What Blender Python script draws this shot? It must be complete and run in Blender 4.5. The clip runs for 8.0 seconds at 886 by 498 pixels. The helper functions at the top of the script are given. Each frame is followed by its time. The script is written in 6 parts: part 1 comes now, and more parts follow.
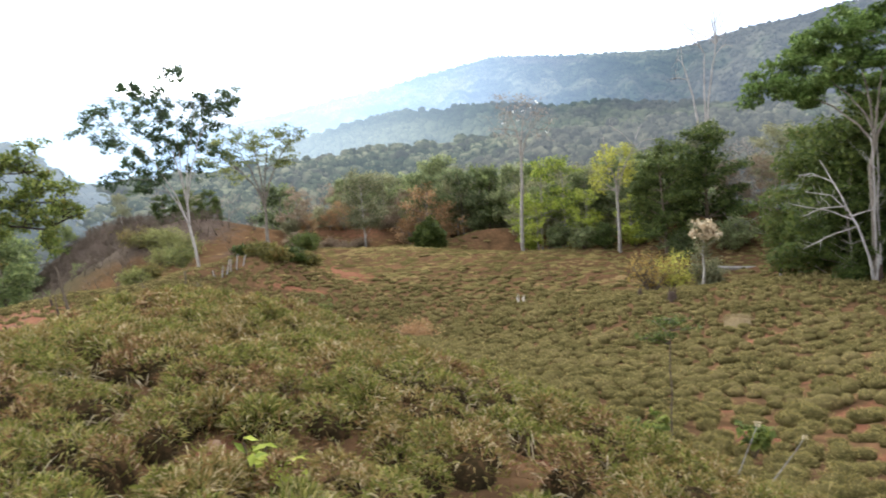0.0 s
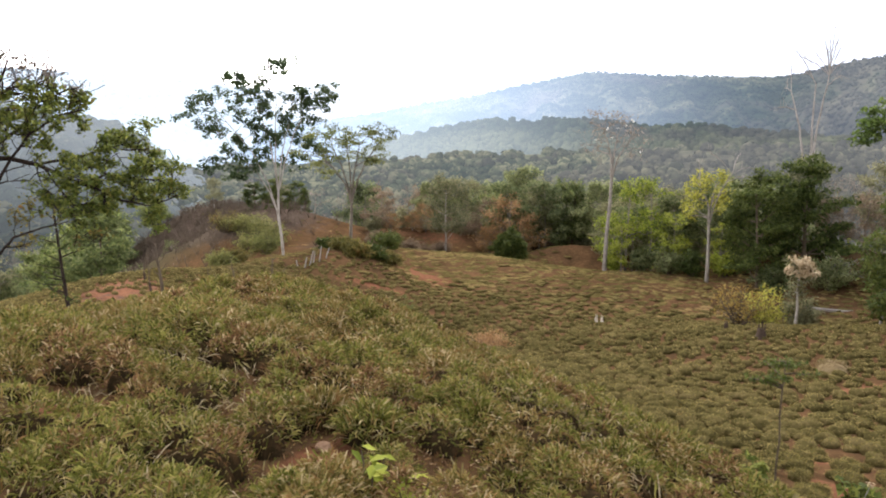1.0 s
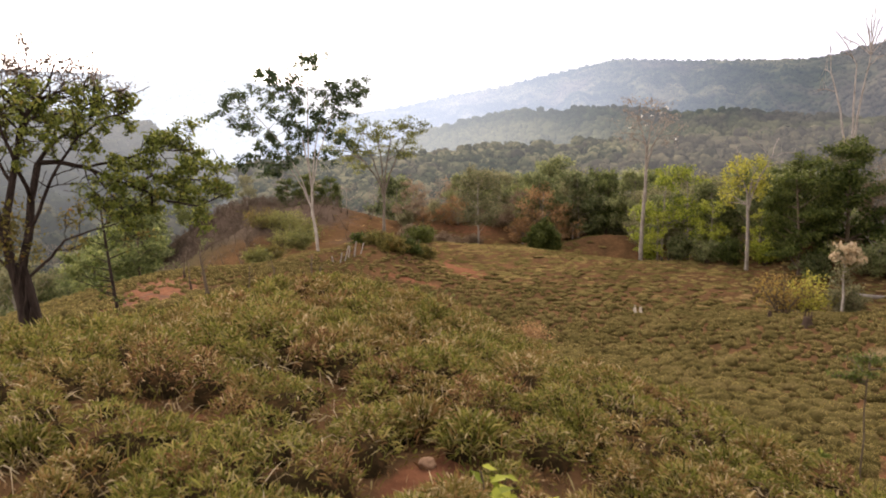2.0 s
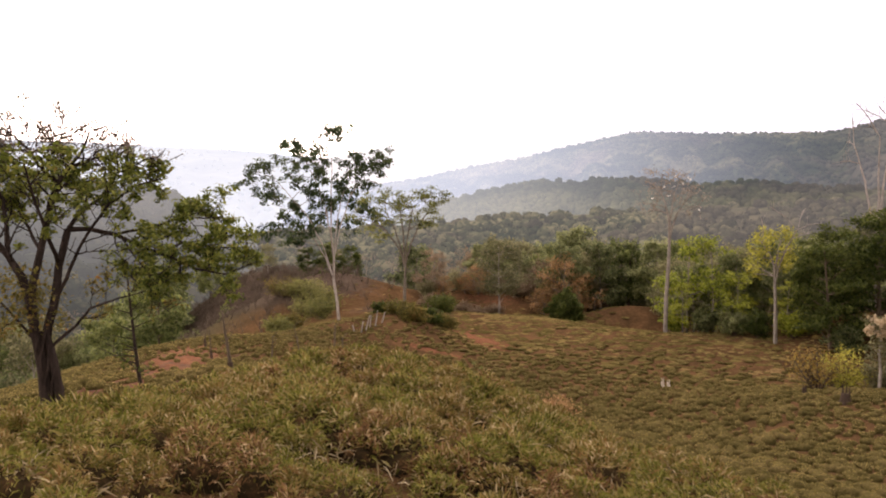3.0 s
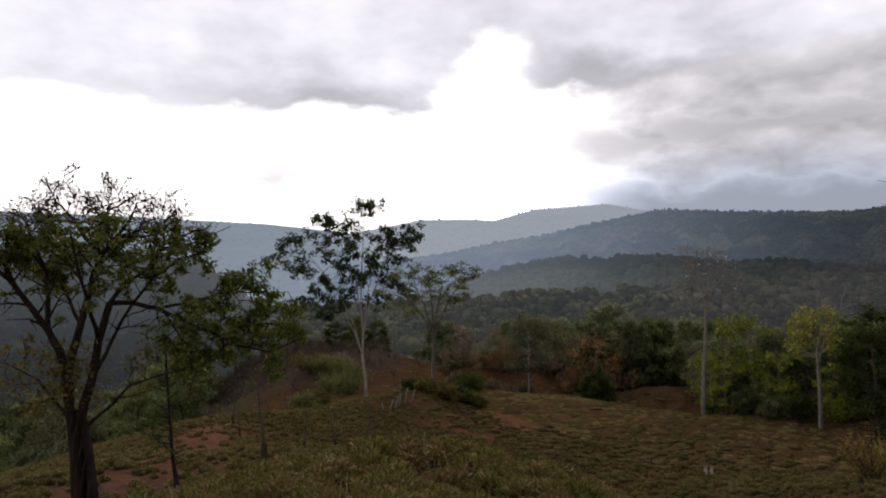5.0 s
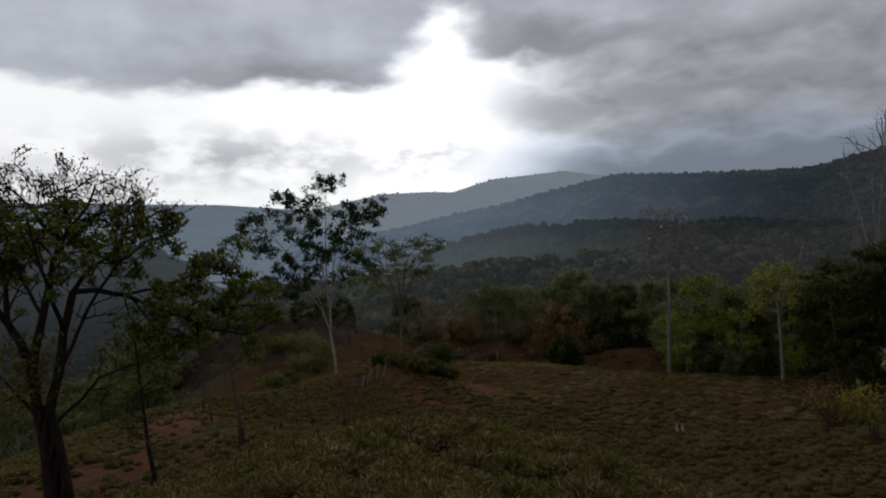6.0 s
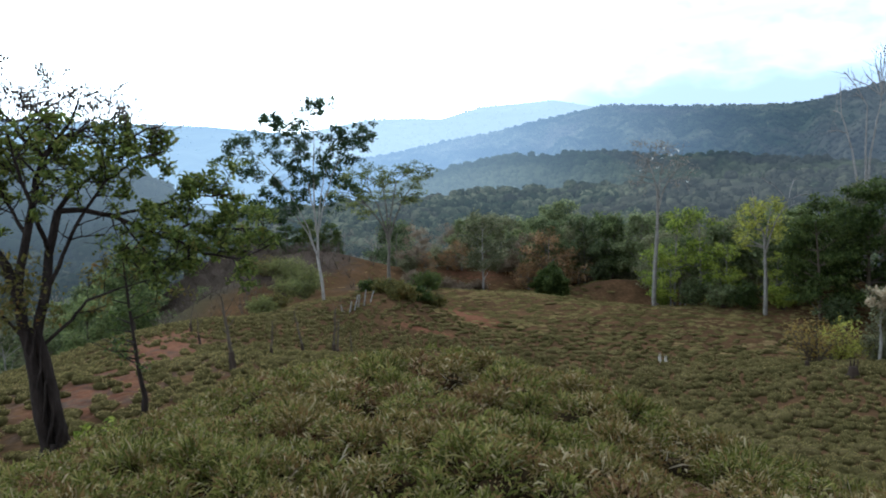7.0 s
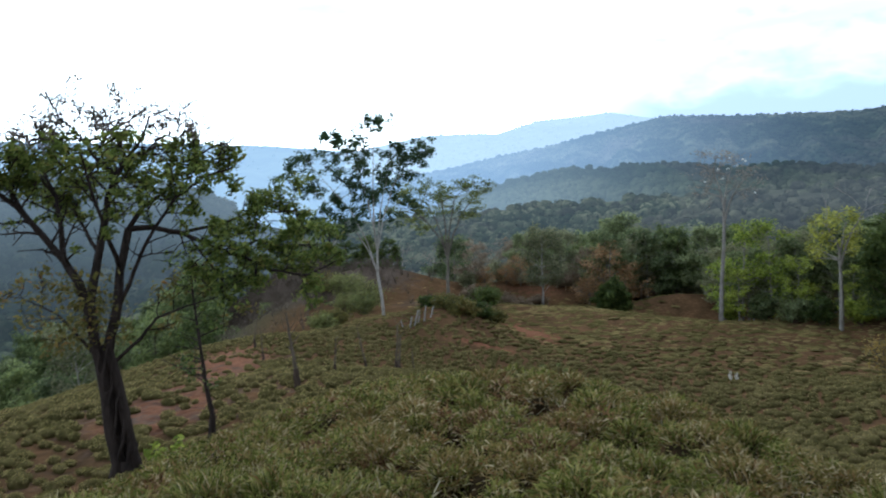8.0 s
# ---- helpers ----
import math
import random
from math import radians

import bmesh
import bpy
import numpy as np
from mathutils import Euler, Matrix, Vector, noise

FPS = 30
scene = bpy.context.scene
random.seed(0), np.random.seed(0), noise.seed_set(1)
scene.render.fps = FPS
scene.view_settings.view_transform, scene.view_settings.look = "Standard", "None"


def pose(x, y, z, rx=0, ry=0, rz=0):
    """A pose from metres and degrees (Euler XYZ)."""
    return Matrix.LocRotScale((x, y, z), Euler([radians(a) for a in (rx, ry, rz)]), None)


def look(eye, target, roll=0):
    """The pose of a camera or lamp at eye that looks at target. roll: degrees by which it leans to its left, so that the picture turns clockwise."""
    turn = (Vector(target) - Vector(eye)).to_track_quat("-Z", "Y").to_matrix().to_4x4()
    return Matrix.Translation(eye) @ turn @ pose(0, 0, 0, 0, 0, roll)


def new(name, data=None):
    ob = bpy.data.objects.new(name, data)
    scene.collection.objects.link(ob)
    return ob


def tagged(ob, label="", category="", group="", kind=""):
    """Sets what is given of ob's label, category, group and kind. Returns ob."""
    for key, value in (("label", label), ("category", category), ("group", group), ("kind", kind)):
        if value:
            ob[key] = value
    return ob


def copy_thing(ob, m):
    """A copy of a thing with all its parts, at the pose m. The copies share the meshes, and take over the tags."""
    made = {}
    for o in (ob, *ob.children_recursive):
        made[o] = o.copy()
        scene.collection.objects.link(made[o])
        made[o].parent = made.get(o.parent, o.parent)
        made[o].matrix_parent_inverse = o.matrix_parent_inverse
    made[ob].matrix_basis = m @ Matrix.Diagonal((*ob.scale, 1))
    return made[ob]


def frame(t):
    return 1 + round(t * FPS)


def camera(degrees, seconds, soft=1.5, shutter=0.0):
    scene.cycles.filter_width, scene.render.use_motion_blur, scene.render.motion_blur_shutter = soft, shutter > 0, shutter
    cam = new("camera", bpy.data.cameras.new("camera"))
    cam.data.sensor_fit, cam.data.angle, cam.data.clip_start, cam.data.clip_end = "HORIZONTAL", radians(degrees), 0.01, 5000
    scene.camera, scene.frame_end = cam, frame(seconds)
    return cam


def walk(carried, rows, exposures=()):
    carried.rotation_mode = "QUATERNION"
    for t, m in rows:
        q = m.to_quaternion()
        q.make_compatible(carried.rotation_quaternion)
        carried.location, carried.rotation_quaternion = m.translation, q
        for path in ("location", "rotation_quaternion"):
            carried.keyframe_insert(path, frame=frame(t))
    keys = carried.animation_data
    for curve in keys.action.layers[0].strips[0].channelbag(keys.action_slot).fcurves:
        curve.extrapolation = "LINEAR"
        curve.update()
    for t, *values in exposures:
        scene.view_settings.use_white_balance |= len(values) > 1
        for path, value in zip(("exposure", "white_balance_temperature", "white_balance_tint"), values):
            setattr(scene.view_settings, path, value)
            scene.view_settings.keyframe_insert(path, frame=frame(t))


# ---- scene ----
cam = camera(61.5, 8.0, 1.9, 0.25)
PATH = [
    (0, (-0.226, -0.014, 1.546), (-0.245, 1.961, 1.234), -3.8),
    (0.5, (-0.418, 0.105, 1.525), (-0.624, 2.075, 1.244), -3.1),
    (1, (-0.588, 0.245, 1.528), (-0.813, 2.212, 1.242), 0.8),
    (1.5, (-0.818, 0.319, 1.538), (-1.073, 2.266, 1.157), -0.7),
    (1.7, (-0.916, 0.348, 1.553), (-1.195, 2.297, 1.201), -0.9),
    (2.8, (-1.348, 0.825, 1.528), (-1.686, 2.788, 1.353), -0.1),
    (3, (-1.458, 0.882, 1.518), (-1.812, 2.847, 1.397), -0.4),
    (3.5, (-1.698, 1.045, 1.529), (-1.986, 3.022, 1.434), -1.3),
    (4, (-1.94, 1.284, 1.555), (-2.368, 3.237, 1.602), -0.1),
    (4.2, (-2.004, 1.321, 1.594), (-2.412, 3.279, 1.562), -0.5),
    (5.5, (-2.534, 1.765, 1.503), (-2.955, 3.715, 1.64), 0.5),
    (6, (-2.825, 2.012, 1.506), (-3.139, 3.987, 1.512), -2.45),
    (6.5, (-3.037, 2.287, 1.483), (-3.408, 4.251, 1.41), 0.8),
    (7, (-3.194, 2.45, 1.488), (-3.475, 4.421, 1.3), -1.1),
    (7.5, (-3.384, 2.647, 1.475), (-3.675, 4.623, 1.368), -4.0),
    (8, (-3.511, 2.855, 1.454), (-3.942, 4.803, 1.31), -1.9),
]
EXPOSURE = [(0.0, 1.09, 6200, 8), (0.5, 0.94, 6500, 9), (1.0, 0.84, 6800, 13), (1.7, 0.68, 7600, 20), (2.8, 0.56, 8300, 25), (3.5, -0.14, 8300, 28), (4.2, -0.66, 7700, 23), (5.3, -1.70, 6700, 14), (6.0, -2.25, 6500, 10), (6.5, -1.05, 5900, 4), (7.0, -0.10, 5350, 0), (8.0, -0.15, 5350, 0)]
walk(cam, [(t, look(eye, target, roll)) for t, eye, target, roll in PATH], EXPOSURE)

# ---------------- world, sun ----------------
class Graph:
    """Small arithmetic on shader sockets."""

    def __init__(self, tree):
        self.tree = tree

    def put(self, node, slot, v):
        if isinstance(v, (int, float)):
            node.inputs[slot].default_value = v
        elif isinstance(v, (tuple, list)):
            node.inputs[slot].default_value = v
        else:
            self.tree.links.new(v, node.inputs[slot])

    def math(self, op, a, b=0.0, c=0.0):
        n = self.tree.nodes.new("ShaderNodeMath")
        n.operation = op
        for i, v in enumerate((a, b, c)):
            self.put(n, i, v)
        return n.outputs[0]

    def vec(self, op, a, b=(0, 0, 0)):
        n = self.tree.nodes.new("ShaderNodeVectorMath")
        n.operation = op
        self.put(n, 0, a)
        self.put(n, 1, b)
        return n.outputs[0]

    def mix(self, f, a, b):
        n = self.tree.nodes.new("ShaderNodeMix")
        n.data_type = "RGBA"
        self.put(n, 0, f)
        self.put(n, 6, a)
        self.put(n, 7, b)
        return n.outputs[2]

    def noise(self, vector, scale, detail=4.0, rough=0.55, distort=0.0):
        n = self.tree.nodes.new("ShaderNodeTexNoise")
        if vector is not None:
            self.put(n, "Vector", vector)
        n.inputs["Scale"].default_value = scale
        n.inputs["Detail"].default_value = detail
        n.inputs["Roughness"].default_value = rough
        n.inputs["Distortion"].default_value = distort
        return n.outputs[0]

    def ramp(self, f, *stops):
        n = self.tree.nodes.new("ShaderNodeValToRGB")
        e = n.color_ramp.elements
        while len(e) < len(stops):
            e.new(1.0)
        for el, (p, c) in zip(e, stops):
            el.position = p
            el.color = (*c, 1) if isinstance(c, (tuple, list)) else (c, c, c, 1)
        self.put(n, 0, f)
        return n.outputs[0]

    def smooth(self, v, lo, hi):
        n = self.tree.nodes.new("ShaderNodeMapRange")
        n.interpolation_type = "SMOOTHSTEP"
        self.put(n, 0, v)
        n.inputs[1].default_value, n.inputs[2].default_value = lo, hi
        return n.outputs[0]

    def blob(self, u, v, u0, v0, ru, rv):
        """A soft oval, 1 at its middle."""
        du = self.math("DIVIDE", self.math("SUBTRACT", u, u0), ru)
        dv = self.math("DIVIDE", self.math("SUBTRACT", v, v0), rv)
        q = self.math("ADD", self.math("MULTIPLY", du, du), self.math("MULTIPLY", dv, dv))
        return self.math("EXPONENT", self.math("MULTIPLY", q, -1.0))


SUN_TURN, SUN_HEIGHT = -9.0, 48.0     # degrees: azimuth from ahead to the right, elevation
world = bpy.data.worlds.new("overcast_sky")
scene.world = world
world.use_nodes = True
wt = world.node_tree
wt.nodes.clear()
g = Graph(wt)
co = wt.nodes.new("ShaderNodeTexCoord").outputs["Generated"]
sep = wt.nodes.new("ShaderNodeSeparateXYZ")
wt.links.new(co, sep.inputs[0])
dx, dy, dz = sep.outputs
sky = wt.nodes.new("ShaderNodeTexSky")
sky.sky_type, sky.sun_disc = "NISHITA", False
sky.sun_elevation, sky.sun_rotation = radians(SUN_HEIGHT), radians(SUN_TURN)
sky.dust_density = 4.0
blue = g.vec("MULTIPLY", sky.outputs[0], (0.10, 0.10, 0.10))
az = g.math("MULTIPLY", g.math("ARCTAN2", dx, dy), 57.2958)
el = g.math("MULTIPLY", g.math("ARCSINE", dz), 57.2958)
# heaped clouds low over the land: their billows in degrees
heap = wt.nodes.new("ShaderNodeCombineXYZ")
wt.links.new(g.math("MULTIPLY", az, 0.085), heap.inputs[0])
wt.links.new(g.math("MULTIPLY", el, 0.17), heap.inputs[1])
n1, n2 = g.noise(heap.outputs[0], 1.0, 4.0, 0.5), g.noise(heap.outputs[0], 3.1, 4.0, 0.5)
wob = g.math("ADD", g.math("MULTIPLY", g.math("SUBTRACT", n1, 0.5), 5.5), g.math("MULTIPLY", g.math("SUBTRACT", n2, 0.5), 3.6))
azw, elw = g.math("ADD", az, wob), g.math("ADD", el, g.math("MULTIPLY", wob, 0.7))
# two thick banks with a bright gap between them, closing overhead
bank_l = g.math("MULTIPLY", g.smooth(elw, 11.9, 13.3), g.smooth(g.math("SUBTRACT", azw, g.math("MULTIPLY", g.math("SUBTRACT", el, 13.0), 0.55)), -9.4, -13.4))
bank_r = g.math("MULTIPLY", g.smooth(g.math("SUBTRACT", elw, g.math("MULTIPLY", az, 0.10)), 13.2, 15.0), g.smooth(g.math("ADD", azw, g.math("MULTIPLY", g.math("SUBTRACT", el, 15.0), 0.35)), -8.4, -4.0))
cover = g.math("MAXIMUM", g.math("MAXIMUM", bank_l, bank_r), g.smooth(elw, 16.8, 18.8))
# bellies darker than tops
belly = g.math("MAXIMUM", g.math("MULTIPLY", g.blob(azw, elw, -22.0, 13.2, 13.0, 1.7), 0.9), g.blob(azw, elw, 1.5, 15.0, 8.5, 1.9))
grey = g.math("ADD", 3.05, g.math("ADD", g.math("MULTIPLY", g.math("SUBTRACT", n1, 0.5), 3.0), g.math("MULTIPLY", g.math("SUBTRACT", n2, 0.5), 1.2)))
grey = g.math("MULTIPLY", grey, g.math("SUBTRACT", 1.0, g.math("MULTIPLY", belly, 0.40)))
grey = g.math("ADD", grey, g.math("MULTIPLY", g.smooth(az, -8.0, -40.0), 0.5))
# a lower grey layer to the right, blue haze under it, small puffs to the left
layer = g.math("MULTIPLY", g.smooth(g.math("ADD", azw, g.math("MULTIPLY", el, 0.9)), 0.0, 9.0), g.blob(az, g.math("SUBTRACT", elw, g.math("MULTIPLY", az, 0.05)), 12.0, 10.2, 40.0, 2.9))
haze = g.math("MULTIPLY", g.smooth(azw, -9.0, 4.0), g.smooth(elw, 10.2, 5.8))
puff = g.math("MULTIPLY", g.smooth(n2, 0.36, 0.62), g.blob(azw, el, -24.0, 7.4, 13.0, 2.2))
puff2 = g.math("MULTIPLY", g.smooth(n2, 0.38, 0.62), g.blob(azw, el, -11.0, 7.4, 6.0, 1.6))
bright = g.math("ADD", 6.4, g.math("MULTIPLY", g.blob(az, el, -9.0, 14.0, 12.0, 8.0), 3.4))
field = g.math("MULTIPLY", g.smooth(g.math("ADD", azw, g.math("MULTIPLY", el, 0.4)), -2.0, 9.0), g.math("ADD", 0.46, g.math("MULTIPLY", n2, 0.42)))
veil = g.math("MAXIMUM", g.math("MAXIMUM", field, g.math("MULTIPLY", layer, 0.72)), g.math("MULTIPLY", haze, 0.77))
veil = g.math("MAXIMUM", veil, g.math("MAXIMUM", g.math("MULTIPLY", puff, 0.5), g.math("MULTIPLY", puff2, 0.5)))
clear = g.math("MULTIPLY", bright, g.math("SUBTRACT", 1.0, veil))
lum = g.math("ADD", g.math("MULTIPLY", clear, g.math("SUBTRACT", 1.0, cover)), g.math("MULTIPLY", grey, cover))
# the deck dims overhead and away from the sun
lum = g.math("MULTIPLY", lum, g.math("SUBTRACT", 1.0, g.math("MULTIPLY", g.smooth(el, 20.0, 50.0), 0.55)))
lum = g.math("MULTIPLY", lum, g.math("SUBTRACT", 1.0, g.math("MULTIPLY", g.smooth(g.math("MULTIPLY", dy, -1.0), -0.5, 0.6), 0.38)))
tone = g.mix(g.math("MAXIMUM", cover, veil), (0.975, 0.985, 1.0, 1), (0.91, 0.955, 1.06, 1))
tone = g.mix(g.math("MULTIPLY", haze, 0.85), tone, (0.76, 0.90, 1.16, 1))
cloud = wt.nodes.new("ShaderNodeVectorMath")
cloud.operation = "SCALE"
wt.links.new(tone, cloud.inputs[0])
wt.links.new(lum, cloud.inputs["Scale"])
full = g.mix(0.94, blue, cloud.outputs[0])
bg = wt.nodes.new("ShaderNodeBackground")
wt.links.new(full, bg.inputs[0])
bg.inputs[1].default_value = 0.75
wt.links.new(bg.outputs[0], wt.nodes.new("ShaderNodeOutputWorld").inputs[0])

sun = new("sun", bpy.data.lights.new("sun", "SUN"))
sun.data.energy, sun.data.angle, sun.data.color = 1.4, radians(18), (1.0, 0.95, 0.86)
sun.matrix_world = look((0, 0, 60), Vector((0, 0, 60)) - Vector((math.sin(radians(SUN_TURN)) * math.cos(radians(SUN_HEIGHT)),
                        math.cos(radians(SUN_TURN)) * math.cos(radians(SUN_HEIGHT)), math.sin(radians(SUN_HEIGHT)))))

# ---------------- materials ----------------
def material(name, build, rough=0.85, bump=None, translucent=0.0, gloss=0.25):
    """build(g, pos) returns a colour socket; pos is the object's own coordinate in metres."""
    m = bpy.data.materials.new(name)
    m.use_nodes = True
    t = m.node_tree
    t.nodes.clear()
    gg = Graph(t)
    pos = t.nodes.new("ShaderNodeTexCoord").outputs["Object"]
    col = build(gg, pos)
    b = t.nodes.new("ShaderNodeBsdfPrincipled")
    gg.put(b, "Base Color", col)
    b.inputs["Roughness"].default_value = rough
    b.inputs["Specular IOR Level"].default_value = gloss
    if bump:
        n = t.nodes.new("ShaderNodeBump")
        n.inputs["Strength"].default_value, n.inputs["Distance"].default_value = bump[2], bump[1]
        t.links.new(gg.noise(pos, bump[0], 5.0, 0.65), n.inputs["Height"])
        t.links.new(n.outputs[0], b.inputs["Normal"])
    out = t.nodes.new("ShaderNodeOutputMaterial")
    if translucent:
        tr = t.nodes.new("ShaderNodeBsdfTranslucent")
        gg.put(tr, "Color", col)
        mx = t.nodes.new("ShaderNodeMixShader")
        mx.inputs[0].default_value = translucent
        t.links.new(b.outputs[0], mx.inputs[1])
        t.links.new(tr.outputs[0], mx.inputs[2])
        t.links.new(mx.outputs[0], out.inputs[0])
    else:
        t.links.new(b.outputs[0], out.inputs[0])
    return m


def island(gg):
    return gg.tree.nodes.new("ShaderNodeNewGeometry").outputs["Random Per Island"]


def object_random(gg):
    return gg.tree.nodes.new("ShaderNodeObjectInfo").outputs["Random"]


def leaf(name, dark, mid, pale, odd=None, patch=0.35, thin=0.45):
    """Leaves: each one its own shade, with slow drifts through the crown."""
    def build(gg, pos):
        r = gg.math("ADD", gg.math("MULTIPLY", island(gg), 0.62), gg.math("MULTIPLY", gg.noise(pos, patch, 3.0), 0.38))
        r = gg.math("ADD", r, gg.math("MULTIPLY", gg.math("SUBTRACT", object_random(gg), 0.5), 0.34))
        stops = [(0.12, dark), (0.5, mid), (0.85, pale)]
        if odd:
            stops += [(0.93, odd)]
        return gg.ramp(r, *stops)
    return material(name, build, 0.65, None, thin, 0.12)


def bark(name, dark, pale, scale=3.0):
    def build(gg, pos):
        n = gg.tree.nodes.new("ShaderNodeMapping")
        gg.put(n, "Vector", pos)
        n.inputs["Scale"].default_value = (1, 1, 0.25)
        f = gg.math("ADD", gg.math("MULTIPLY", gg.noise(n.outputs[0], scale * 4, 6.0, 0.7), 0.6), gg.math("MULTIPLY", gg.noise(pos, scale * 0.5, 3.0), 0.4))
        return gg.ramp(f, (0.32, dark), (0.66, pale))
    return material(name, build, 0.95, (scale * 7, 0.03, 0.8), 0, 0.06)


def ground_colour(gg, pos):
    a = gg.tree.nodes.new("ShaderNodeVertexColor")
    a.layer_name = "bare"
    s = gg.tree.nodes.new("ShaderNodeSeparateColor")
    gg.put(s, 0, a.outputs[0])
    n1, n2, n3 = gg.noise(pos, 0.35, 5.0, 0.6), gg.noise(pos, 3.0, 6.0, 0.65), gg.noise(pos, 0.07, 3.0)
    grass = gg.ramp(gg.math("ADD", gg.math("MULTIPLY", n2, 0.55), gg.math("MULTIPLY", n1, 0.45)),
                    (0.33, (0.045, 0.028, 0.015)), (0.5, (0.09, 0.052, 0.026)), (0.66, (0.155, 0.082, 0.042)))
    soil = gg.ramp(gg.math("ADD", gg.math("MULTIPLY", n2, 0.6), gg.math("MULTIPLY", n3, 0.4)),
                   (0.36, (0.095, 0.041, 0.023)), (0.52, (0.175, 0.078, 0.044)), (0.68, (0.25, 0.125, 0.075)))
    drab = gg.ramp(gg.math("ADD", gg.math("MULTIPLY", n2, 0.7), gg.math("MULTIPLY", n1, 0.3)), (0.36, (0.052, 0.037, 0.028)), (0.52, (0.088, 0.064, 0.049)), (0.66, (0.13, 0.097, 0.077)))
    forest = gg.ramp(n2, (0.35, (0.04, 0.045, 0.025)), (0.65, (0.085, 0.075, 0.045)))
    edge = gg.math("MULTIPLY", gg.math("SUBTRACT", gg.noise(pos, 1.3, 6.0, 0.7), 0.5), 1.3)
    c = gg.mix(gg.smooth(gg.math("ADD", s.outputs[0], edge), 0.35, 0.75), grass, soil)
    c = gg.mix(gg.smooth(gg.math("ADD", s.outputs[1], edge), 0.35, 0.75), c, drab)
    return gg.mix(s.outputs[2], c, forest)


GROUND = material("pasture_soil", ground_colour, 1.0, (9.0, 0.05, 0.8), 0, 0.0)


def blade_colour(stops, patch, share):
    def build(gg, pos):
        r = gg.math("ADD", gg.math("MULTIPLY", island(gg), share), gg.math("MULTIPLY", gg.noise(pos, patch, 4.0, 0.6), 1 - share))
        return gg.ramp(r, *stops)
    return build


# roots and litter, near-black to put the shade between tufts into the colour
SHADE_LITTER = material("litter_with_painted_shade", lambda gg, pos: gg.ramp(gg.noise(pos, 9.0, 5.0, 0.7), (0.34, (0.014, 0.011, 0.006)), (0.52, (0.032, 0.022, 0.011)), (0.68, (0.075, 0.042, 0.02))), 1.0, (30.0, 0.02, 0.8), 0, 0.0)
SOD = material("cropped_sod", lambda gg, pos: gg.ramp(gg.math("ADD", gg.math("MULTIPLY", gg.noise(pos, 6.0, 5.0, 0.7), 0.6), gg.math("MULTIPLY", gg.noise(pos, 0.3, 3.0), 0.4)),
               (0.36, (0.048, 0.041, 0.015)), (0.50, (0.096, 0.078, 0.029)), (0.66, (0.172, 0.13, 0.057))), 1.0, (22.0, 0.05, 1.0), 0, 0.0)
TURF = material("green_grass", blade_colour([(0.10, (0.05, 0.054, 0.012)), (0.30, (0.125, 0.13, 0.026)), (0.50, (0.225, 0.212, 0.05)), (0.62, (0.34, 0.275, 0.10)), (0.69, (0.20, 0.115, 0.045)), (0.78, (0.095, 0.10, 0.02)), (0.90, (0.40, 0.32, 0.17))], 2.5, 0.8), 0.8, None, 0.25, 0.06)
FADED = material("faded_grass", blade_colour([(0.12, (0.07, 0.06, 0.016)), (0.30, (0.16, 0.13, 0.035)), (0.46, (0.27, 0.20, 0.07)), (0.58, (0.23, 0.12, 0.05)), (0.68, (0.13, 0.13, 0.03)), (0.78, (0.32, 0.23, 0.11)), (0.88, (0.48, 0.38, 0.22))], 2.5, 0.8), 0.85, None, 0.2, 0.05)
RUDDY = material("ruddy_grass", blade_colour([(0.12, (0.06, 0.03, 0.014)), (0.30, (0.15, 0.08, 0.036)), (0.46, (0.25, 0.145, 0.065)), (0.58, (0.12, 0.115, 0.028)), (0.68, (0.19, 0.17, 0.04)), (0.78, (0.30, 0.17, 0.085)), (0.88, (0.48, 0.36, 0.21))], 2.5, 0.8), 0.85, None, 0.2, 0.05)
STRAW = material("dry_grass", blade_colour([(0.28, (0.12, 0.085, 0.045)), (0.5, (0.24, 0.18, 0.09)), (0.72, (0.46, 0.38, 0.25))], 0.9, 0.6), 0.8, None, 0.2, 0.1)
BLEACHED = material("bleached_grass", blade_colour([(0.28, (0.15, 0.105, 0.05)), (0.5, (0.26, 0.19, 0.10)), (0.72, (0.38, 0.30, 0.18))], 0.9, 0.6), 0.9, None, 0.15, 0.03)


def tussock_colour(gg, pos):
    r = gg.math("ADD", gg.math("MULTIPLY", island(gg), 0.24), gg.math("MULTIPLY", gg.noise(pos, 1.6, 3.0, 0.6), 0.52))
    r = gg.math("ADD", r, gg.math("MULTIPLY", gg.noise(pos, 0.2, 3.0), 0.24))
    return gg.ramp(r, (0.30, (0.085, 0.082, 0.022)), (0.42, (0.185, 0.158, 0.05)), (0.53, (0.30, 0.236, 0.09)), (0.63, (0.38, 0.295, 0.13)), (0.73, (0.25, 0.136, 0.06)))


TUSSOCK = material("tussock_grass", tussock_colour, 0.9, None, 0.15, 0.02)
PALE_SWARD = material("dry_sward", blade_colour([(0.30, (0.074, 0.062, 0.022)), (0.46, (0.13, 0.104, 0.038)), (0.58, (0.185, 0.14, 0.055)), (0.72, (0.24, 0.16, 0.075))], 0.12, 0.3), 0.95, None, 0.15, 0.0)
BARK_BIG = bark("dark_rough_bark", (0.012, 0.009, 0.008), (0.062, 0.046, 0.038))
BARK_WHITE = bark("pale_bark", (0.17, 0.145, 0.12), (0.42, 0.38, 0.335))
BARK_GREY = bark("grey_bark", (0.12, 0.10, 0.085), (0.30, 0.27, 0.23))
BARK_DUN = bark("dun_bark", (0.085, 0.07, 0.055), (0.20, 0.17, 0.135))
